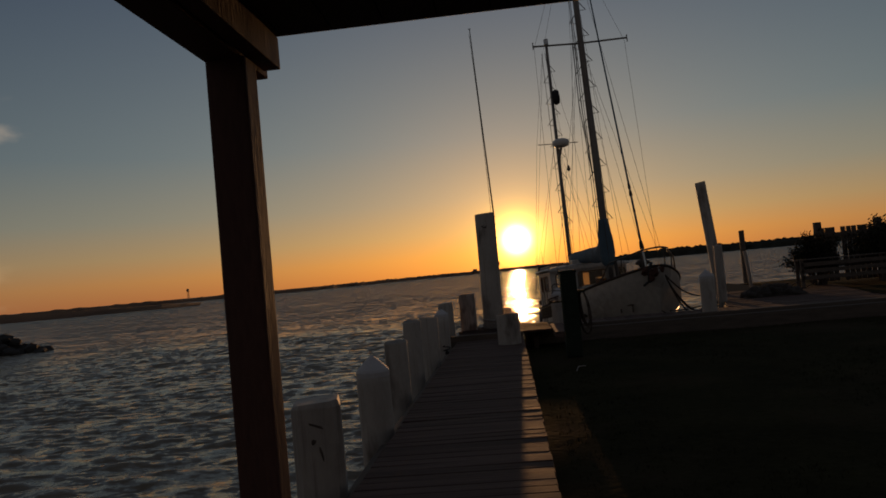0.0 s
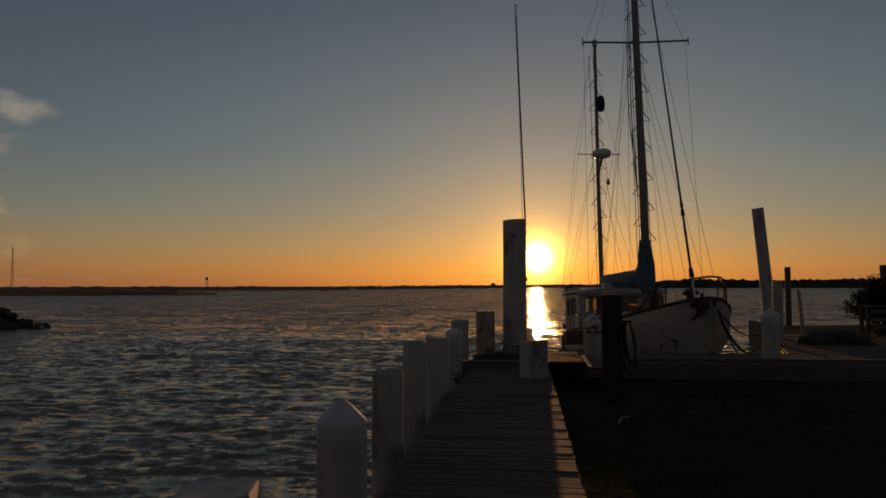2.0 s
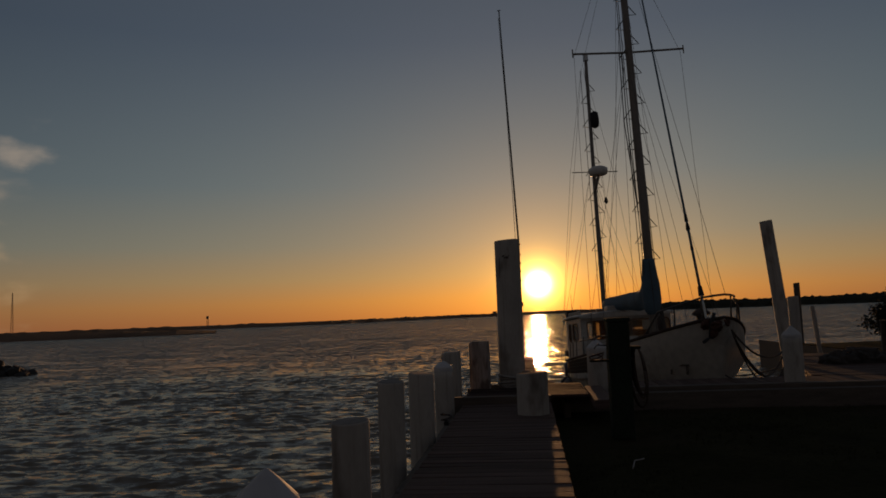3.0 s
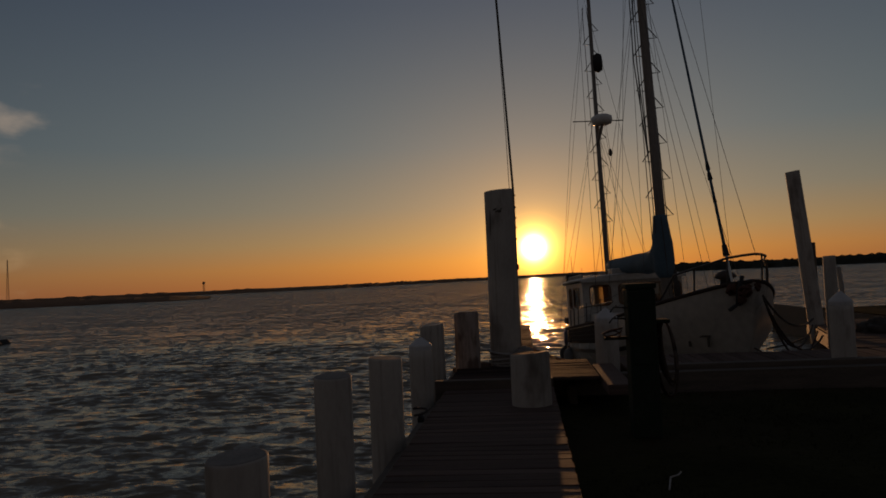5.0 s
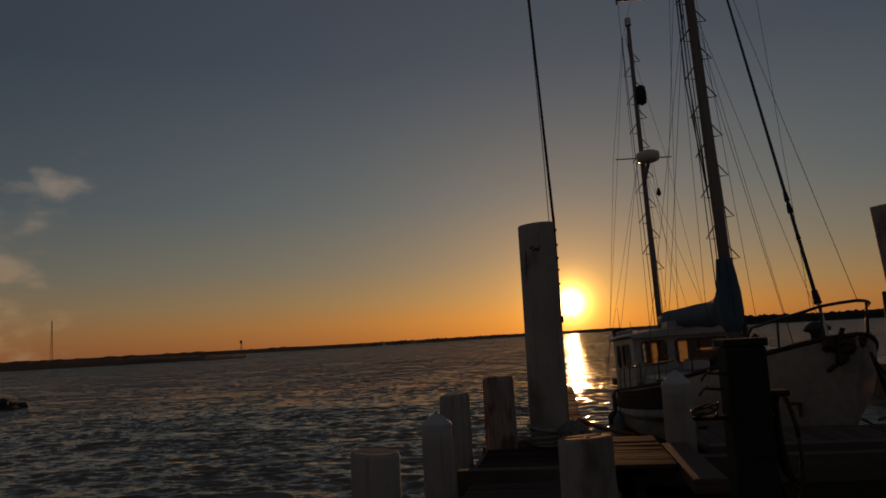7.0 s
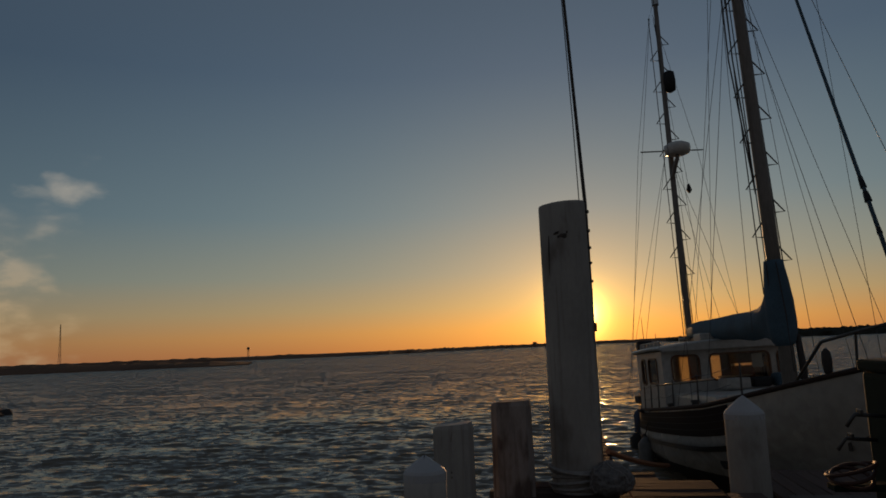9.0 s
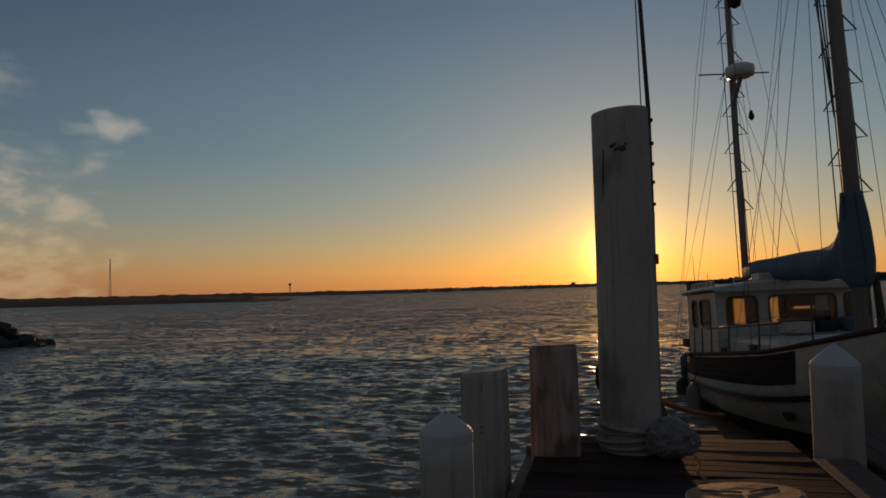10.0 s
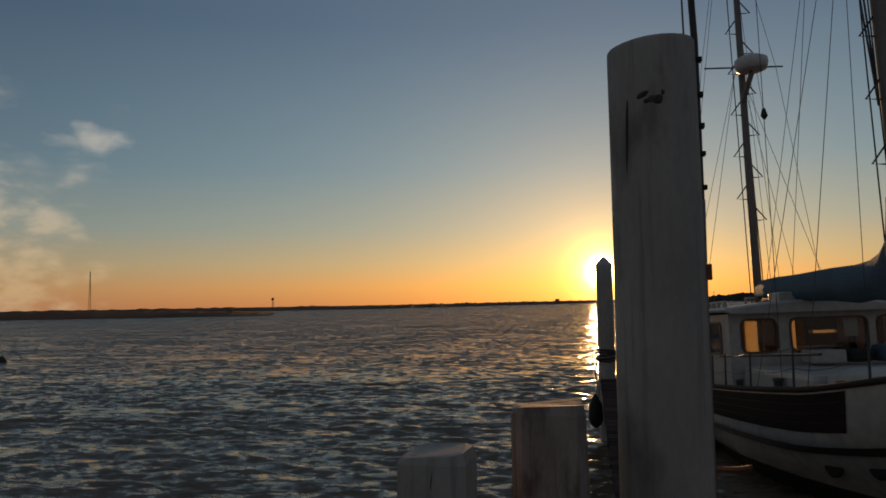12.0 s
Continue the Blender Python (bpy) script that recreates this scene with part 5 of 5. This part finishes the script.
def build_pedestal():
    """Dark utility bin on the lawn with hoses hung over it."""
    root = thing("utility_pedestal", pose(1.68, 13.85, -0.29), "dark green utility pedestal hung with hoses", "pedestal")
    part("body", box(bmesh.new(), (-0.12, -0.16, 0.0), (0.16, 0.16, 1.51), 0.025), GREENBOX, root)
    part("lid", box(bmesh.new(), (-0.132, -0.172, 1.51), (0.172, 0.172, 1.565), 0.015), GREENBOX, root)
    part("door", box(bmesh.new(), (-0.09, -0.170, 0.75), (0.12, -0.161, 1.38), 0.004), GREENBOX, root)
    rnd = random.Random(2)
    # hoses hung in long loops on one side
    for i in range(6):
        pts = []
        w, drop = 0.055 + 0.012 * i, 0.62 + 0.05 * rnd.random() * i
        for j in range(24):
            a = 2 * math.pi * j / 23
            pts.append((0.24 + w * math.cos(a) + 0.03 * (1 - math.sin(a)), -0.08 + 0.035 * i, 1.18 - drop / 2 + drop / 2 * math.sin(a)))
        part("hose", tube(bmesh.new(), pts, 0.013, 6), HOSE, root, "dark hose hung in loops", smooth=True)
    part("hook", box(bmesh.new(), (0.15, -0.10, 1.15), (0.30, 0.12, 1.19), 0.012), GREENBOX, root)
    # taps and a dull red hose coiled below them on the other side
    for y, z in ((-0.08, 1.32), (0.06, 1.20)):
        tap = part("tap", tube(bmesh.new(), [(-0.11, y, z), (-0.25, y, z + 0.012), (-0.29, y, z - 0.04)], 0.009, 8), WIRE, root, "dull metal tap on the pedestal side", smooth=True)
        part("tap_handle", box(bmesh.new(), (-0.235, y - 0.028, z + 0.012), (-0.222, y + 0.028, z + 0.034), 0.004), WIRE, tap)
    for i in range(3):
        pts = []
        R = 0.10 + 0.012 * i
        for j in range(24):
            a = 2 * math.pi * j / 23
            pts.append((-0.27 + R * 0.8 * math.cos(a), -0.02 + R * math.sin(a), 1.05 + 0.019 * i + 0.03 * math.sin(a + i)))
        part("hose", tube(bmesh.new(), pts, 0.009, 6), REDHOSE, root, "dull red coiled hose", smooth=True)
    part("bracket", box(bmesh.new(), (-0.36, -0.06, 0.995), (-0.11, 0.04, 1.025), 0.008), GREENBOX, root)

build_pedestal()


def build_hose_end():
    ob = part("hose", tube(bmesh.new(), [(1.55, 11.9, -0.27), (1.6, 12.1, -0.23), (1.68, 12.2, -0.24), (1.74, 12.4, -0.27)], 0.007, 6), ROPE)
    tagged(ob, "short pale rope end lying on the lawn", "rope")


build_hose_end()


# ---- far side of the slip: fence, bush, bench ----
def build_fence():
    root = thing("fence", pose(0, 0, 0), "dark weathered picket fence by the side dock", "fence")
    for i in range(5):
        x = 10.8 + 1.9 * i
        part("post", box(bmesh.new(), (x, 25.4, -0.4), (x + 0.2, 25.6, 2.0), 0.015), BEAM, root)
    for z in (0.5, 1.5):
        part("rail", box(bmesh.new(), (10.8, 25.60, z), (18.7, 25.66, z + 0.12)), BEAM, root)
    me = mesh_of("picket", box(bmesh.new(), (-0.077, 0, 0), (0.077, 0.025, 1.78), 0.004), BEAM)
    for i in range(44):
        if i % 7 == 3:
            continue
        ob = new("picket", me)
        ob.parent = root
        ob.matrix_local = pose(11.1 + i * 0.172, 25.67, 0.02, 0, random.uniform(-0.6, 0.6), 0)


def build_bush(x, y, h, r, seed, label):
    root = thing("bush", pose(x, y, -0.05), label, "bush")
    rnd = random.Random(seed)
    bm = bmesh.new()
    lf = bmesh.new()
    for i in range(60):
        a, e = rnd.uniform(0, 6.28), rnd.uniform(0.15, 1.0)
        tip = Vector((math.cos(a) * r * e, math.sin(a) * r * e, h * rnd.uniform(0.6, 1.0) * (1.1 - 0.45 * e)))
        mid = tip * 0.5 + Vector((rnd.uniform(-0.1, 0.1), rnd.uniform(-0.1, 0.1), 0.15))
        tube(bm, [(0.1 * math.cos(a), 0.1 * math.sin(a), 0), mid, tip], 0.014, 3, 0.004)
        for k in range(130):
            t = rnd.uniform(0.35, 1.05)
            p = mid.lerp(tip, (t - 0.4) * 1.6) + Vector((rnd.gauss(0, 0.09), rnd.gauss(0, 0.09), rnd.gauss(0, 0.09)))
            p.z = max(0.03, p.z)
            n = Vector((rnd.gauss(0, 1), rnd.gauss(0, 1), rnd.gauss(0, 1))).normalized()
            u = n.orthogonal().normalized()
            v = n.cross(u)
            s = rnd.uniform(0.02, 0.045)
            vs = [lf.verts.new(p + u * s * ca + v * s * cb) for ca, cb in ((-1.6, 0), (0, -0.6), (1.6, 0), (0, 0.6))]
            lf.faces.new(vs)
    part("branches", bm, BEAM, root)
    part("foliage", lf, TREES, root)


def build_bench():
    root = thing("bench", pose(9.35, 23.2, 0), "dark slatted bench on the side dock", "bench")
    for i in range(4):
        part("seat_slat", box(bmesh.new(), (0, i * 0.12, 0.84), (2.6, i * 0.12 + 0.10, 0.87)), BEAM, root)
    for i in range(3):
        part("side_slat", box(bmesh.new(), (0.05, 0.02, 0.25 + i * 0.2), (2.55, 0.05, 0.37 + i * 0.2)), BEAM, root)
    for x in (0.02, 2.48):
        for y in (0.02, 0.40):
            part("leg", box(bmesh.new(), (x, y, 0), (x + 0.09, y + 0.07, 0.84)), BEAM, root)


build_fence()
build_bush(10.35, 24.5, 1.75, 1.0, 1, "bare dark shrub in front of the fence")
build_bush(12.6, 24.5, 2.2, 1.3, 2, "bare dark shrub in front of the fence")
build_bench()


def build_net_heap():
    """Old nets and line dumped on the side dock."""
    root = thing("net_heap", pose(7.75, 21.3, 0.0), "dark heap of old nets and line on the side dock", "netting")
    rnd = random.Random(23)
    for k, (x, y, sx, sy, sz) in enumerate(((-0.35, 0.0, 0.42, 0.40, 0.17), (0.15, 0.1, 0.50, 0.42, 0.22), (0.55, -0.1, 0.34, 0.36, 0.14))):
        bm = bmesh.new()
        bmesh.ops.create_icosphere(bm, subdivisions=4, radius=1.0)
        off = Vector((7.0 * k, 0, 0))
        for v in bm.verts:
            q = 1 + 0.28 * noise.noise(v.co * 2.2 + off) + 0.16 * noise.noise(v.co * 6 + off)
            v.co = Vector((v.co.x * sx * q, v.co.y * sy * q, max(-0.02, v.co.z * sz * 1.5 * q)))
        part("net", bm, DARKNET, root, "crumpled dark net", smooth=True, at=pose(x, y, 0.012))
    for k in range(5):
        a0 = rnd.uniform(0, 6)
        pts = [(rnd.uniform(-0.5, 0.5) + 0.45 * math.cos(a0 + t), -0.15 + 0.38 * math.sin(a0 + t), 0.22 + 0.10 * math.sin(2.3 * t + k)) for t in np.linspace(0, 2.6, 12)]
        x0 = pts[0][0]
        pts = [(x0 + 0.45 * math.cos(a0 + t), p[1], p[2]) for t, p in zip(np.linspace(0, 2.6, 12), pts)]
        part("line", tube(bmesh.new(), pts, 0.016, 5), ROPE_DARK, root, "loose dark line", smooth=True)


build_net_heap()


def build_far_ground():
    bm = bmesh.new()
    xs = [9.95, 11, 13, 16, 20, 30, 60, 140]
    ys = [18.62, 20, 22, 24, 26, 28, 31, 36]
    g = [[bm.verts.new((x, y, -0.06 + 0.05 * noise.noise((x * 0.4, y * 0.4, 2)) - (1.8 if (j == len(ys) - 1) else 0))) for x in xs] for j, y in enumerate(ys)]
    for a, b in zip(g, g[1:]):
        for i in range(len(xs) - 1):
            bm.faces.new((a[i], a[i + 1], b[i + 1], b[i]))
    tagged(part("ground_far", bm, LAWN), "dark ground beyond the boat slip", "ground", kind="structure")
    bm = bmesh.new()
    box(bm, (9.92, 18.62, -2.5), (9.97, 35.5, -0.08))
    tagged(part("bulkhead_far", bm, BEAM), "dark timber edge of the far bank", "bulkhead", kind="structure")


build_far_ground()


# ---- jetty of boulders with its marker post ----
def build_jetty():
    rnd = random.Random(31)
    for i in range(210):
        t = i / 209
        r = rnd.uniform(0.24, 0.55)
        up = min(1, t * 9)
        side = rnd.uniform(-1, 1)
        x = -28.5 - 23 * t + rnd.uniform(-0.5, 0.5)
        y = 43.5 - 1.0 * t + side * (0.5 + 1.5 * up)
        bm = bmesh.new()
        bmesh.ops.create_icosphere(bm, subdivisions=2, radius=r)
        off = Vector((i * 3.1, 0, 0))
        for v in bm.verts:
            v.co *= 1 + 0.38 * noise.noise(v.co * 1.3 / r + off) + 0.12 * noise.noise(v.co * 4 / r + off)
            v.co.z *= 0.66
        ob = part("boulder", bm, STONE, at=pose(x, y, WATER_Z + (-0.10 + 1.45 * up * (1 - abs(side)) * rnd.uniform(0.7, 1.0)) , rnd.uniform(-20, 20), rnd.uniform(-20, 20), rnd.uniform(0, 360)))
        tagged(ob, "dark rough boulder of the low jetty", "rock", "boulders of the jetty")
    p = thing("marker_post", pose(-32.4, 43.6, WATER_Z), "dark marker post standing among the jetty rocks", "post")
    part("shaft", lathe(bmesh.new(), [(0.24, -0.5), (0.22, 3.0), (0.2, 3.05)], 10), BEAM, p)
    part("band", lathe(bmesh.new(), [(0.25, 2.7), (0.25, 2.85)], 10), BLACK, p)


build_jetty()
ridge("rock_bank", [(-28.4, 43.6, 0.06), (-29.6, 43.5, 0.45), (-31.2, 43.4, 0.9), (-40, 43.0, 1.0), (-54, 42.4, 1.0)], 2.6, 0.85, 0.28, STONE, "low dark mound of jetty rubble", 17, 0.35)


# ---- far masts and buildings on the horizon ----
def build_far_things():
    y = 1500.0
    root = thing("radio_mast", pose(-0.752 * y, y, WATER_Z), "thin lattice radio mast on the far shore", "mast")
    for a in (0, 120, 240):
        c, s = math.cos(radians(a)), math.sin(radians(a))
        part("leg", tube(bmesh.new(), [(3.4 * c, 3.4 * s, 0), (0.6 * c, 0.6 * s, 90)], 0.36, 5), STRAKE, root)
    bm = bmesh.new()
    for i in range(15):
        tube(bm, [(-3 + i * 0.17, 0, i * 6), (3 - i * 0.17, 0, i * 6 + 3), (-3 + i * 0.17, 0, i * 6 + 6)], 0.2, 4)
    part("lattice", bm, STRAKE, root)
    root = thing("water_tower", pose(-0.452 * y, y, WATER_Z), "small water tower on the far shore", "tower")
    for a in (45, 135, 225, 315):
        c, s = 2.2 * math.cos(radians(a)), 2.2 * math.sin(radians(a))
        part("leg", tube(bmesh.new(), [(c, s, 0), (c * 0.8, s * 0.8, 17)], 0.3, 5), STRAKE, root)
    part("tank", lathe(bmesh.new(), [(0.5, 15.5), (3.1, 17), (3.2, 19.5), (2.0, 21.2), (0.1, 22)], 14), STRAKE, root)
    root = thing("far_house", pose(-0.0438 * 950, 950, WATER_Z), "tiny house on the far shore", "house")
    part("wall", box(bmesh.new(), (-2.5, 0, 0), (2, 4, 4.2)), STRAKE, root)
    bm = bmesh.new()
    rings(bm, [[(-3, -0.5, 4.2), (-3, 4.5, 4.2), (-3, 2, 6)], [(2.5, -0.5, 4.2), (2.5, 4.5, 4.2), (2.5, 2, 6)]])
    part("roof", bm, STRAKE, root)


build_far_things()


def build_grass():
    """Short tufts over the near lawn."""
    rnd = random.Random(9)
    bm_v, bm_f = [], []
    for i in range(7000):
        x = 1.02 + 9.5 * rnd.random()
        y = rnd.uniform(4.2, 16.7)
        for k in range(4):
            a = rnd.uniform(0, 6.28)
            h = rnd.uniform(0.01, 0.04)
            px, py = x + rnd.gauss(0, 0.03), y + rnd.gauss(0, 0.03)
            dx, dy = 0.004 * math.cos(a), 0.004 * math.sin(a)
            n = len(bm_v)
            bm_v += [(px - dx, py - dy, -0.31), (px + dx, py + dy, -0.31), (px + rnd.gauss(0, 0.02), py + rnd.gauss(0, 0.02), -0.30 + h)]
            bm_f.append((n, n + 1, n + 2))
    me = bpy.data.meshes.new("grass")
    me.from_pydata(bm_v, [], bm_f)
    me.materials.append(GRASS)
    tagged(new("grass", me), "short dry winter grass on the lawn", "grass", kind="stuff")


build_grass()
